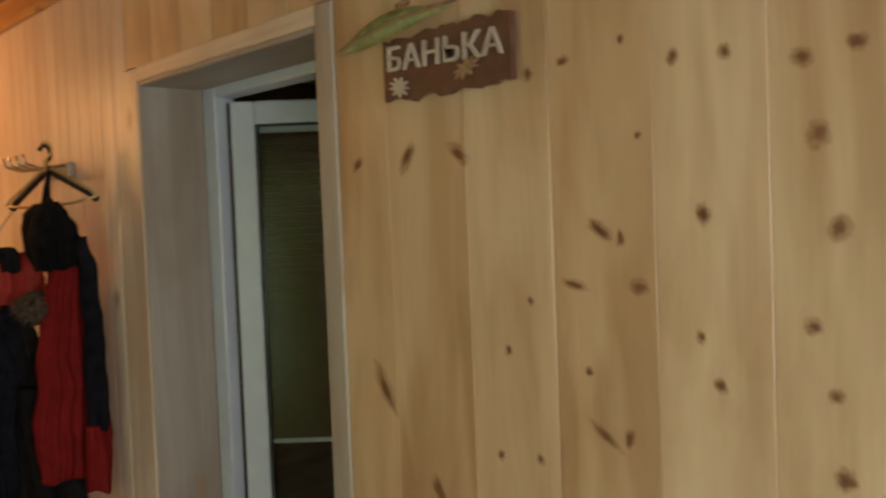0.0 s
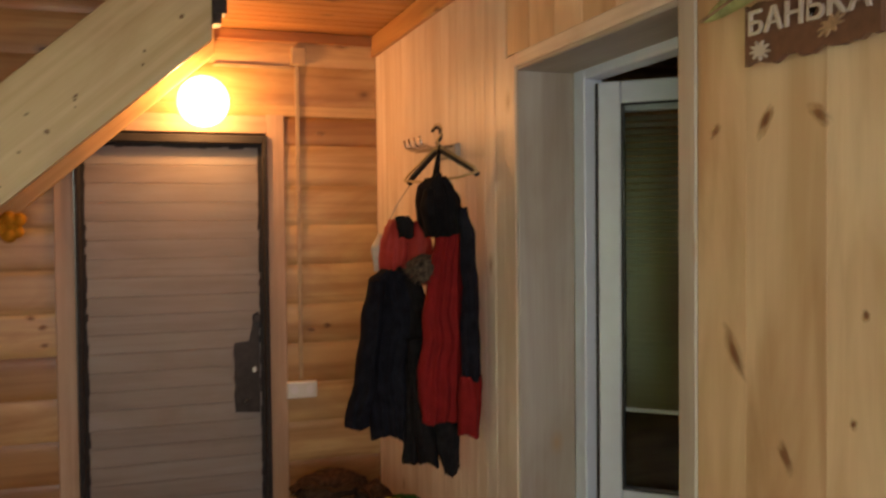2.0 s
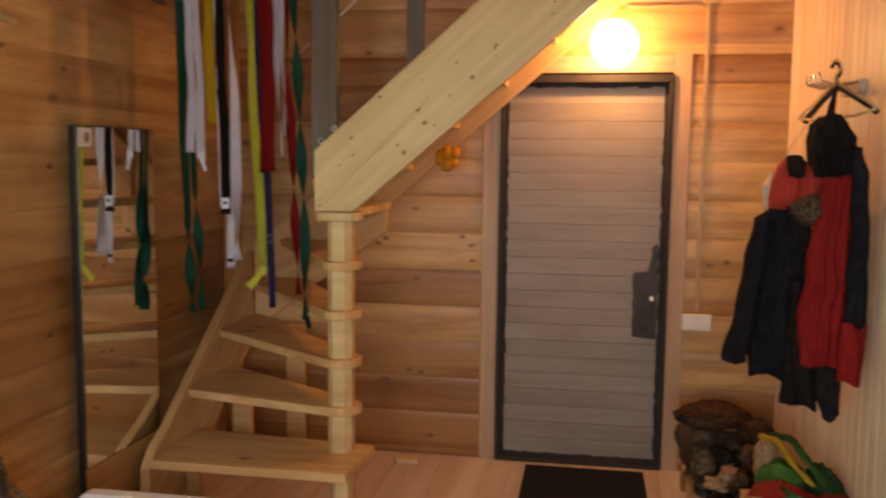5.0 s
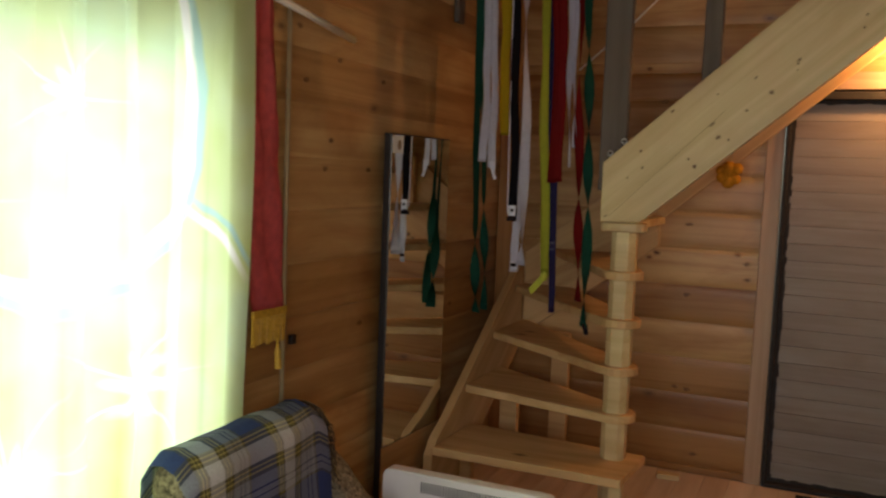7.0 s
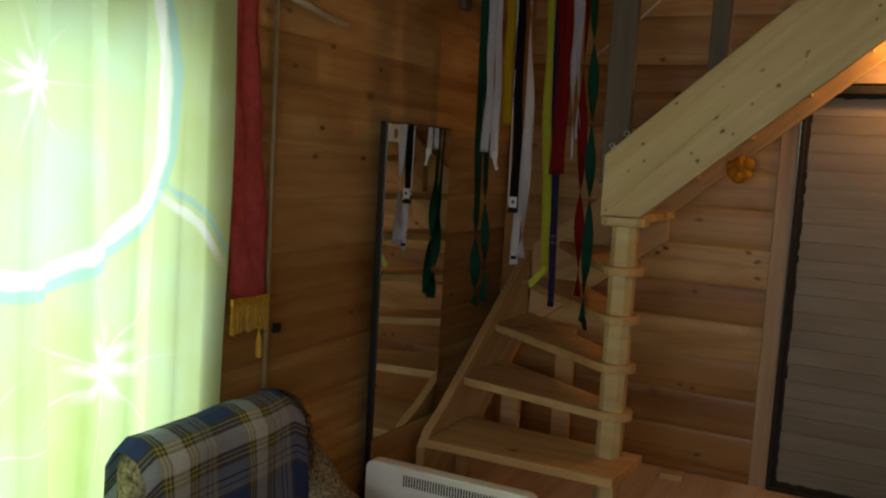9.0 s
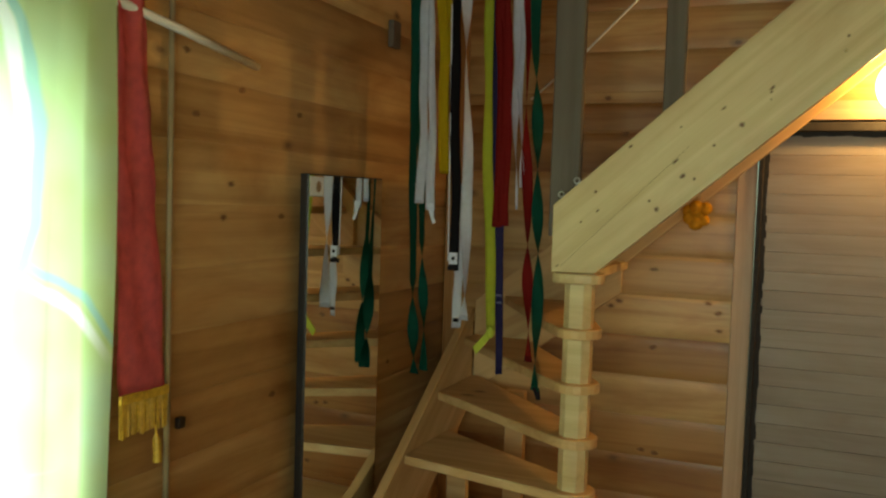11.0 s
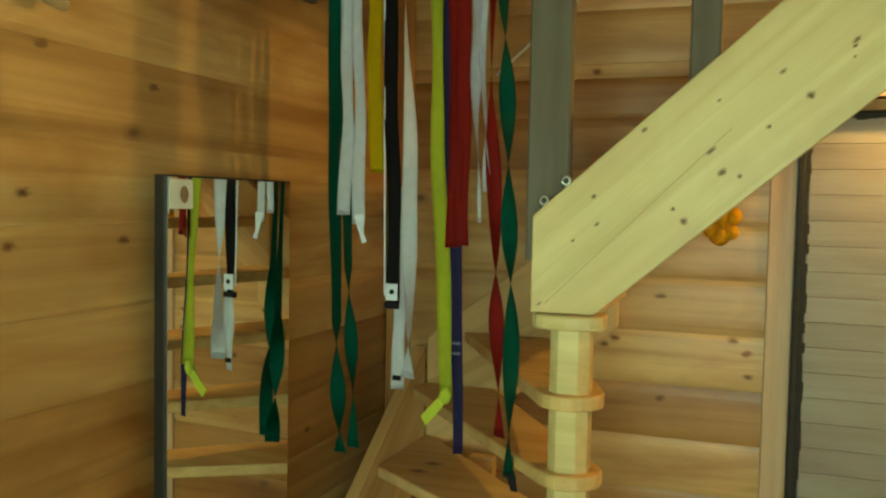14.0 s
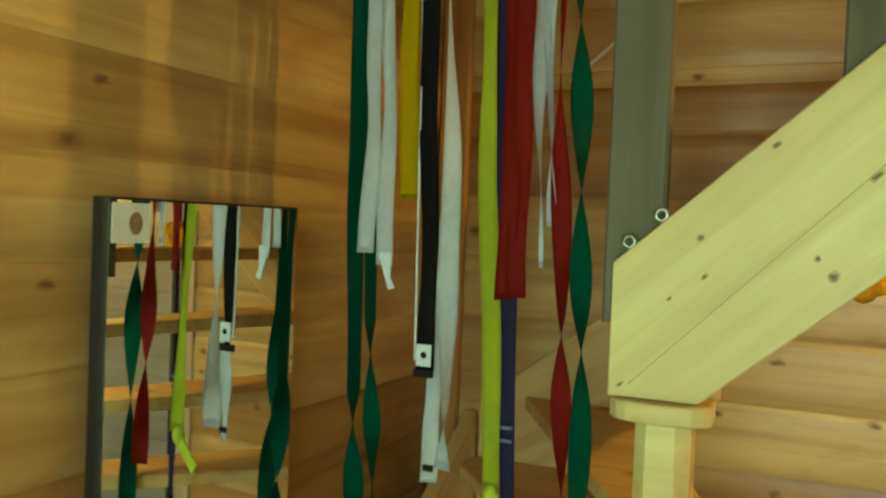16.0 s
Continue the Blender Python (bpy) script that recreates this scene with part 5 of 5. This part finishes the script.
h1 = hanger(Matrix.Translation((1.674, 2.73, 1.915)) @ Matrix.Rotation(radians(-66), 4, "Z") @ Matrix.Rotation(-0.05, 4, "Y") @ Matrix.Rotation(0.1, 4, "X"), BLACK_PLASTIC, 0.0115, "black plastic coat hanger hooked on the rack")
h2 = hanger(Matrix.Translation((1.662, 2.70, 1.925)) @ Matrix.Rotation(radians(-63), 4, "Z") @ Matrix.Rotation(-0.05, 4, "Y"), BRASS_WIRE, 0.005, "bent wire coat hanger catching the lamplight")

# the bundle hangs well off the wall, on the tips of the hooks
OFF = Matrix.Translation((0.62, -0.50, 1.64)) @ Matrix.Scale(0.958, 4) @ Matrix.Translation((-0.62, 0.50, -1.64))
for ob in (hood, red, trousers, navy, rj, fur, bag, h1, h2):
    ob.matrix_basis = OFF @ ob.matrix_basis

# ---------------------------------------------------------------- shoes and bright cloth below the coats
bench = thing("shoe_rack", "low wooden shoe rack under the coats", "shoe rack", (1.48, 3.4, 0))
for z in (0.14,):
    part("shelf", box(1.28, 3.30, z - 0.02, 1.70, 3.72, z, 0.004), WALL_PINE, bench)
for x, y in ((1.29, 3.31), (1.69, 3.31), (1.29, 3.71), (1.69, 3.71)):
    part("leg", box(x - 0.015, y - 0.015, 0, x + 0.015, y + 0.015, 0.138, 0.003), WALL_PINE, bench)


def lump(name, at, size, material, label, category, seed, turn=0.0, rough=0.3, group=""):
    b = bmesh.new()
    bmesh.ops.create_uvsphere(b, u_segments=36, v_segments=22, radius=1.0)
    for v in b.verts:
        p = v.co.copy()
        v.co = p * (1 + rough * noise.noise(p * 1.6 + Vector((seed, 0, 0))) + rough * 0.6 * noise.noise(p * 4 + Vector((0, seed, 0))) + 0.25 * rough * (0.5 - abs(noise.noise(Vector((p.x * 3, p.y * 3, p.z * 9 + seed))))) * 2 - 0.2 * rough)
        if v.co.z < -0.55:
            v.co.z = -0.55 + (v.co.z + 0.55) * 0.1
    bmesh.ops.transform(b, matrix=Matrix.Rotation(turn, 4, "Z") @ Matrix.Diagonal((*size, 1)), verts=b.verts)
    zmin = min(v.co.z for v in b.verts)
    ob = new(name, mesh_of(b, name, material, True))
    ob.matrix_basis = Matrix.Translation((at[0], at[1], at[2] - zmin))
    return tagged(ob, label, category, group)


def shoe(at, turn, material, label, high=0.11):
    s = thing("shoe", label, "shoe", at, "shoes on the rack")
    m = Matrix.Translation(at) @ Matrix.Rotation(turn, 4, "Z")
    b = bmesh.new()
    n = 22
    rings = []
    for j in range(11):
        u = j / 10
        x = -0.13 + 0.26 * u
        w = 0.036 + 0.012 * math.sin(u * 3.1) - 0.014 * max(0, u - 0.8) / 0.2
        h = high if u < 0.35 else high + (0.052 - high) * min(1, (u - 0.35) / 0.25) - 0.018 * max(0, u - 0.8) / 0.2
        rings.append([b.verts.new((x, w * math.cos(2 * math.pi * i / n), 0.024 + max(0, h * (0.5 + 0.5 * math.sin(2 * math.pi * i / n))))) for i in range(n)])
    for a, c in zip(rings, rings[1:]):
        for i in range(n):
            b.faces.new((a[i], a[(i + 1) % n], c[(i + 1) % n], c[i]))
    b.faces.new(rings[0]); b.faces.new(rings[-1])
    part("upper", b, material, s, m=m, smooth=True)
    part("sole", prism([(-0.135, -0.034), (0.03, -0.038), (0.10, -0.042), (0.142, -0.016), (0.142, 0.016), (0.10, 0.042), (0.03, 0.038), (-0.135, 0.034)], 0, 0.026, 0.006), BLACK_PLASTIC, s, m=m)
    return s


rr = random.Random(41)
for i, (x, y) in enumerate(((1.34, 3.40), (1.45, 3.42), (1.56, 3.40), (1.37, 3.60), (1.49, 3.60), (1.61, 3.58))):
    shoe((x, y, 0.14), radians(-90 + rr.uniform(-14, 14)), (BROWN_LEATHER, BLACK_CLOTH, CAMO)[i % 3], ("worn brown leather shoe on the rack", "black shoe on the rack", "mottled canvas shoe on the rack")[i % 3], 0.10 + 0.03 * (i % 2))
lump("dark_bag", (1.35, 3.52, 0.20), (0.12, 0.14, 0.15), BROWN_LEATHER, "slack dark brown bag standing on the rack", "bag", 3.0, 0.3, 0.22)
lump("mottled_jacket", (1.53, 3.46, 0.20), (0.12, 0.15, 0.12), CAMO, "rumpled mottled jacket heaped on the rack", "garment", 5.0, 0.8, 0.22)
lump("flat_cap", (1.375, 3.42, 0.435), (0.17, 0.12, 0.065), BROWN_FLECK, "wide flat brown cap lying on top of the heap", "cap", 8.0, 0.2, 0.16)
lump("fur_garment", (1.56, 3.36, 0.36), (0.08, 0.09, 0.08), BROWN_FLECK, "shaggy brown garment on the heap", "garment", 11.0, 0.9, 0.25)
lump("beige_bag", (1.33, 3.30, 0.24), (0.065, 0.06, 0.085), CAMO, "small mottled bag hanging in front of the heap", "bag", 19.0, 0.4, 0.25)
lump("dark_sack", (1.45, 3.20, 0.0), (0.11, 0.08, 0.20), BROWN_FLECK, "dark flecked sack slumped on the floor", "sack", 14.0, 0.1, 0.25)
for i, (x, y, z, tone) in enumerate(((1.40, 3.20, 0.33, 0), (1.50, 3.18, 0.36, 1), (1.45, 3.14, 0.26, 2), (1.55, 3.16, 0.28, 0), (1.37, 3.17, 0.22, 3), (1.47, 3.12, 0.19, 1), (1.54, 3.12, 0.20, 2), (1.41, 3.13, 0.29, 3))):
    lump("glove", (x, y, z), (0.055, 0.035, 0.032), (BLACK_CLOTH, BROWN_LEATHER, CAMO, SIGN_TAN)[tone],
         ("crumpled black glove in the heap of clothes", "creased brown leather glove in the heap", "mottled glove among the heaped clothes", "tan mitten among the heaped clothes")[tone], "glove", 30.0 + i * 3, rr.uniform(0, 3), 0.45, "gloves in the heap")
for i, (x, y) in enumerate(((1.34, 2.98), (1.43, 3.00))):
    shoe((x, y, 0.0), radians(-100 + 16 * i), BLACK_CLOTH, "black boot on the floor by the rack", 0.20)
crate = thing("wooden_box", "low wooden box with a pale cloth on top", "box", (1.56, 2.72, 0))
part("body", box(1.42, 2.45, 0, 1.74, 2.90, 0.33, 0.006), WALL_PINE, crate)
lump("pale_cloth", (1.58, 2.66, 0.332), (0.15, 0.21, 0.045), WHITE_BAG, "crumpled pale cloth lying on the box", "cloth", 9.0, 0.0, 0.3)


def strip_pile(name, base, pts, width, material, label, category, parent=None):
    """A folded cloth band that runs through points."""
    b = bmesh.new()
    dense = []
    for i in range(len(pts) - 1):
        for s in range(8):
            dense.append(Vector(pts[i]).lerp(Vector(pts[i + 1]), s / 8))
    dense.append(Vector(pts[-1]))
    for _ in range(6):
        dense = [dense[0]] + [(dense[i - 1] + dense[i] * 2 + dense[i + 1]) / 4 for i in range(1, len(dense) - 1)] + [dense[-1]]
    prev = None
    for i, q in enumerate(dense):
        d = (dense[min(i + 1, len(dense) - 1)] - dense[max(i - 1, 0)]).normalized()
        side = d.cross(Vector((0.3, 0.2, 1))).normalized()
        row = [b.verts.new(q + side * width / 2 * u + Vector((0, 0, 0.02 * (1 - u * u) + 0.004 * math.sin(i + 3 * u)))) for u in (-1, -0.5, 0, 0.5, 1)]
        if prev:
            for j in range(4):
                b.faces.new((prev[j], prev[j + 1], row[j + 1], row[j]))
        prev = row
    bmesh.ops.solidify(b, geom=b.faces[:], thickness=0.012)
    ob = new(name, mesh_of(b, name, material, True))
    return tagged(ob, label, category)


Z0 = 0.375
strip_pile("red_cloth", None, [(1.44, 2.56, Z0 + 0.03), (1.5, 2.62, Z0 + 0.09), (1.6, 2.56, Z0 + 0.06), (1.72, 2.5, Z0 + 0.05)], 0.13, BRIGHT_RED, "bright red cloth lying over the box", "cloth")
strip_pile("red_scarf", None, [(1.62, 2.44, Z0 + 0.01), (1.68, 2.5, Z0 + 0.06), (1.72, 2.66, Z0 + 0.05)], 0.10, BRIGHT_RED, "red scarf end lying on the box", "scarf")
lump("green_cloth", (1.55, 2.74, Z0), (0.09, 0.11, 0.075), GREEN_CLOTH, "bright green cloth heaped on the box", "cloth", 12.0, 0.6, 0.35)
lump("dark_green_cloth", (1.68, 2.68, Z0), (0.065, 0.11, 0.085), DEEP_GREEN, "dark green cloth heaped on the box", "cloth", 15.0, 0.2, 0.35)
strip_pile("striped_scarf", None, [(1.48, 2.84, Z0 + 0.185), (1.53, 2.76, Z0 + 0.2), (1.57, 2.66, Z0 + 0.135), (1.63, 2.58, Z0 + 0.085)], 0.035, YELLOW_CLOTH, "yellow scarf stripe over the green cloth", "scarf")
strip_pile("green_scarf", None, [(1.53, 2.86, Z0 + 0.185), (1.58, 2.77, Z0 + 0.21), (1.62, 2.68, Z0 + 0.155), (1.68, 2.58, Z0 + 0.085)], 0.06, GREEN_CLOTH, "green scarf over the heap of cloth", "scarf")
lump("tan_cap", (1.51, 2.86, Z0 - 0.02), (0.05, 0.05, 0.13), SIGN_TAN, "small tan knitted cap on the heap", "cap", 17.0, 0.2, 0.25)

strip_pile("brown_cloth", None, [(1.24, 3.40, 0.44), (1.30, 3.36, 0.49), (1.39, 3.33, 0.47), (1.47, 3.34, 0.49), (1.54, 3.31, 0.43), (1.58, 3.27, 0.32)], 0.15, BROWN_LEATHER, "limp dark brown cloth thrown over the heap", "cloth")
strip_pile("mottled_cloth", None, [(1.30, 3.36, 0.18), (1.33, 3.34, 0.30), (1.40, 3.31, 0.36), (1.47, 3.30, 0.31), (1.52, 3.26, 0.20)], 0.11, CAMO, "mottled cloth hanging down over the heap", "cloth")

# offcut of wood on the floor at the foot of the stair wall
off_bm = box(-0.06, -0.03, 0.0, 0.06, 0.03, 0.028, 0.004)
offcut = new("wood_offcut", mesh_of(off_bm, "wood_offcut", STAIR_PINE))
offcut.matrix_basis = pose(-0.155, 3.845, 0.0, 0, 0, 8)
tagged(offcut, "pale offcut of pine lying on the floor by the wall", "wood block")

# doormat
dm = prism([(0.485, 3.40), (1.105, 3.40), (1.105, 3.90), (0.485, 3.90)], 0.0, 0.014, 0.004)
tagged(new("doormat", mesh_of(dm, "doormat", MAT_RUBBER)), "dark rubber doormat before the entrance door", "doormat")

# orange plush under the stairs
toy = thing("plush_toy", "small orange plush flower hanging under the stair", "plush toy", (0.073, 3.756, 1.65))
for i in range(7):
    a = 2 * math.pi * i / 7
    r = (0.0, 0.046, 0.040, 0.050, 0.042, 0.047, 0.038)[i]
    q = bmesh.new()
    bmesh.ops.create_uvsphere(q, u_segments=12, v_segments=8, radius=0.027 + 0.004 * (i % 3))
    part("petal", q, ORANGE_PLUSH, toy, m=Matrix.Translation((0.073 + r * math.cos(a), 3.756, 1.649 + r * 0.8 * math.sin(a))), smooth=True)
part("cord", tube([(0.073, 3.756, 1.66), (0.073, 3.80, 1.75)], 0.003, 6), CABLE_TRIM, toy)

# thin pale cord along the back wall, small grey plate in the corner
tagged(new("power_cable", mesh_of(tube([(-0.80, 3.972, 2.205), (-0.52, 3.972, 2.445), (-0.29, 3.972, 2.67), (0.0, 3.972, 2.95)], 0.006, 8), "power_cable", TUBE_WHITE, True)), "thin pale cord rising along the stair wall", "cord")
tagged(new("grey_plate", mesh_of(box(-1.252, 3.22, 2.36, -1.225, 3.30, 2.48, 0.004), "grey_plate", GREY_BOARD)), "small grey board fixed to the wall", "plate")

# ---------------------------------------------------------------- boards of the walls and floor
rb = random.Random(21)
z = 0.04 - PITCH
while z < TOP:
    lo, hi = max(z, 0.0), min(z + PITCH, TOP)
    w = hi - lo
    spans = [(XL, 0.306 - 0.088 + 0.001), (1.287, XR)] if hi <= 2.19 else [(XL, XR)]
    if lo < 2.19 < hi:
        spans = [(XL, XR)]
    for x0, x1 in spans:
        zz0 = lo
        if lo < 2.19 < hi:
            zz0 = 2.185
        board("wall_board", x1 - x0, hi - zz0 - 0.0005, 0.02, WALL_PINE, axes(Vector((1, 0, 0)), Vector((0, 0, 1)), Vector((0, -1, 0)), ((x0 + x1) / 2, YD + 0.018, (zz0 + hi) / 2)), wall_door, 0.0025)
    if lo < 2.19 < hi:
        for x0, x1 in ((XL, 0.218), (1.287, XR)):
            board("wall_board", x1 - x0, 2.185 - lo - 0.0005, 0.02, WALL_PINE, axes(Vector((1, 0, 0)), Vector((0, 0, 1)), Vector((0, -1, 0)), ((x0 + x1) / 2, YD + 0.018, (lo + 2.185) / 2)), wall_door, 0.0025)
    z += PITCH
z = 0.04 - PITCH
while z < TOP:
    lo, hi = max(z, 0.0), min(z + PITCH, TOP)
    cut = lo < 1.955 and hi > 0.42
    for y0, y1 in (((YB, -0.40), (1.31, YD - 0.002)) if cut else ((YB, 0.6), (0.6, YD - 0.002))):
        board("wall_board", y1 - y0, hi - lo - 0.0005, 0.02, WALL_PINE, axes(Vector((0, 1, 0)), Vector((0, 0, 1)), Vector((1, 0, 0)), (XL - 0.02, (y0 + y1) / 2, (lo + hi) / 2)), wall_window, 0.0025)
    z += PITCH

# upright boards of the east wall: seams by eye of the plan
seams = [YB, -1.5, -1.3, -1.1, -0.9, -0.7, -0.52, -0.33, -0.14, -0.05, 0.085, 0.253, 0.436, 0.634, 0.836, 1.056, 1.221]
east = []
for y0, y1 in zip(seams, seams[1:]):
    m = axes(Vector((0, 0, 1)), Vector((0, 1, 0)), Vector((-1, 0, 0)), (XR + 0.02, (y0 + y1) / 2, ZC / 2))
    m = m @ Matrix.Rotation(rb.uniform(-0.014, 0.014), 4, "X")
    east.append((y0, y1, board("wall_board", ZC, y1 - y0 - 0.0008, 0.02, PALE_PINE, m, wall_bath, 0.0009)))
# knots of the east wall: (y, z, half height, half width, lean)
for y, z, a, c, t in ((0.995, 1.838, 0.026, 0.013, -0.6), (0.851, 1.836, 0.023, 0.013, 1.0), (1.153, 1.835, 0.016, 0.009, -1.0), (0.937, 1.191, 0.025, 0.012, 0.5), (0.676, 1.956, 0.009, 0.010, 0), (0.60, 1.967, 0.006, 0.011, 0.2), (0.486, 1.982, 0.006, 0.005, 0),
                      (0.396, 1.941, 0.010, 0.009, 0), (0.315, 1.936, 0.010, 0.009, 0), (0.206, 1.911, 0.010, 0.015, 0), (0.135, 1.92, 0.009, 0.011, 0), (0.186, 1.81, 0.014, 0.014, 0),
                      (0.353, 1.711, 0.013, 0.010, 0), (0.536, 1.692, 0.020, 0.010, 1.05), (0.497, 1.678, 0.010, 0.007, 0), (0.16, 1.688, 0.014, 0.013, 0), (0.588, 1.602, 0.020, 0.008, 1.4),
                      (0.463, 1.604, 0.011, 0.014, 0), (0.197, 1.561, 0.010, 0.010, 0), (0.361, 1.534, 0.009, 0.007, 0), (0.741, 1.482, 0.008, 0.008, 0), (0.564, 1.463, 0.006, 0.008, 0),
                      (0.332, 1.467, 0.010, 0.008, 0.5), (0.168, 1.472, 0.008, 0.009, 0), (0.767, 1.291, 0.008, 0.008, 0), (0.674, 1.30, 0.009, 0.008, 0.4), (0.535, 1.362, 0.026, 0.008, 0.95), (0.490, 1.364, 0.013, 0.008, -0.3),
                      (0.159, 1.366, 0.013, 0.013, 0), (1.089, 1.375, 0.045, 0.017, 0.6), (0.46, 1.834, 0.005, 0.006, 0), (0.685, 1.572, 0.007, 0.006, 0.3)):
    for y0, y1, ob in east:
        if y0 <= y < y1:
            knot(ob, (XR - 0.0032, y, z), (-1, 0, 0), (0, math.sin(t), math.cos(t)), a, c)
            break
# knots of the boards by the stair and beside the mirror
for x, z in ((0.168, 1.095), (0.164, 1.178), (-0.355, 1.18), (-0.141, 0.989), (-0.176, 0.473), (-0.111, 0.466), (-0.054, 0.108), (1.474, 2.105), (1.409, 1.108), (1.493, 1.126), (-0.41, 2.21), (-0.316, 2.033),
             (-0.315, 1.207), (-0.149, 1.374), (0.111, 1.226)):
    knot(wall_door, (x, YD - 0.0035, z), (0, -1, 0), (1, 0, 0), 0.016, 0.011)
for y, z in ((2.496, 1.979), (2.13, 2.026), (2.079, 1.711), (2.04, 1.60), (2.384, 1.60), (2.349, 0.95), (3.316, 0.917), (1.892, 1.924), (1.842, 2.114)):
    knot(wall_window, (XL + 0.0015, y, z), (1, 0, 0), (0, 1, 0), 0.016, 0.010)
y = 1.221
while y < 2.29:
    y1 = min(y + 0.176, 2.29)
    board("wall_board", ZC - 2.195, y1 - y - 0.001, 0.02, PALE_PINE, axes(Vector((0, 0, 1)), Vector((0, 1, 0)), Vector((-1, 0, 0)), (XR + 0.02, (y + y1) / 2, (ZC + 2.195) / 2)), wall_bath, 0.004)
    y = y1
# boards near the lamp take the lighter copy, its brightness part of the colour
while y < YD - 0.01:
    y1 = min(y + 0.095, YD - 0.002)
    board("wall_board", ZC, y1 - y - 0.001, 0.02, WASHED_LIT, axes(Vector((0, 0, 1)), Vector((0, 1, 0)), Vector((-1, 0, 0)), (XR + 0.02, (y + y1) / 2, ZC / 2)), wall_bath, 0.003)
    y = y1
# lobby wall strips, dark grey so the room's dim light sits in their colour
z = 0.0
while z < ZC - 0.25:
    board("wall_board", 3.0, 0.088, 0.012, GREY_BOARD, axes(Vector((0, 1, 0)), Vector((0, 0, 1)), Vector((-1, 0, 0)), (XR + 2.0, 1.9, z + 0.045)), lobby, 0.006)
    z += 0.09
# floor boards run towards the entrance
x = XL
i = 0
while x < XR:
    x1 = min(x + 0.128, XR)
    cut = 0.6 + 1.7 * ((i * 0.37) % 1)
    for y0, y1 in ((YB, cut), (cut, YD - 0.002)):
        board("floor_board", y1 - y0 - 0.001, x1 - x - 0.001, 0.012, FLOOR_WOOD, axes(Vector((0, 1, 0)), Vector((-1, 0, 0)), Vector((0, 0, 1)), ((x + x1) / 2, (y0 + y1) / 2, -0.012)), floor, 0.0015)
    x = x1
    i += 1
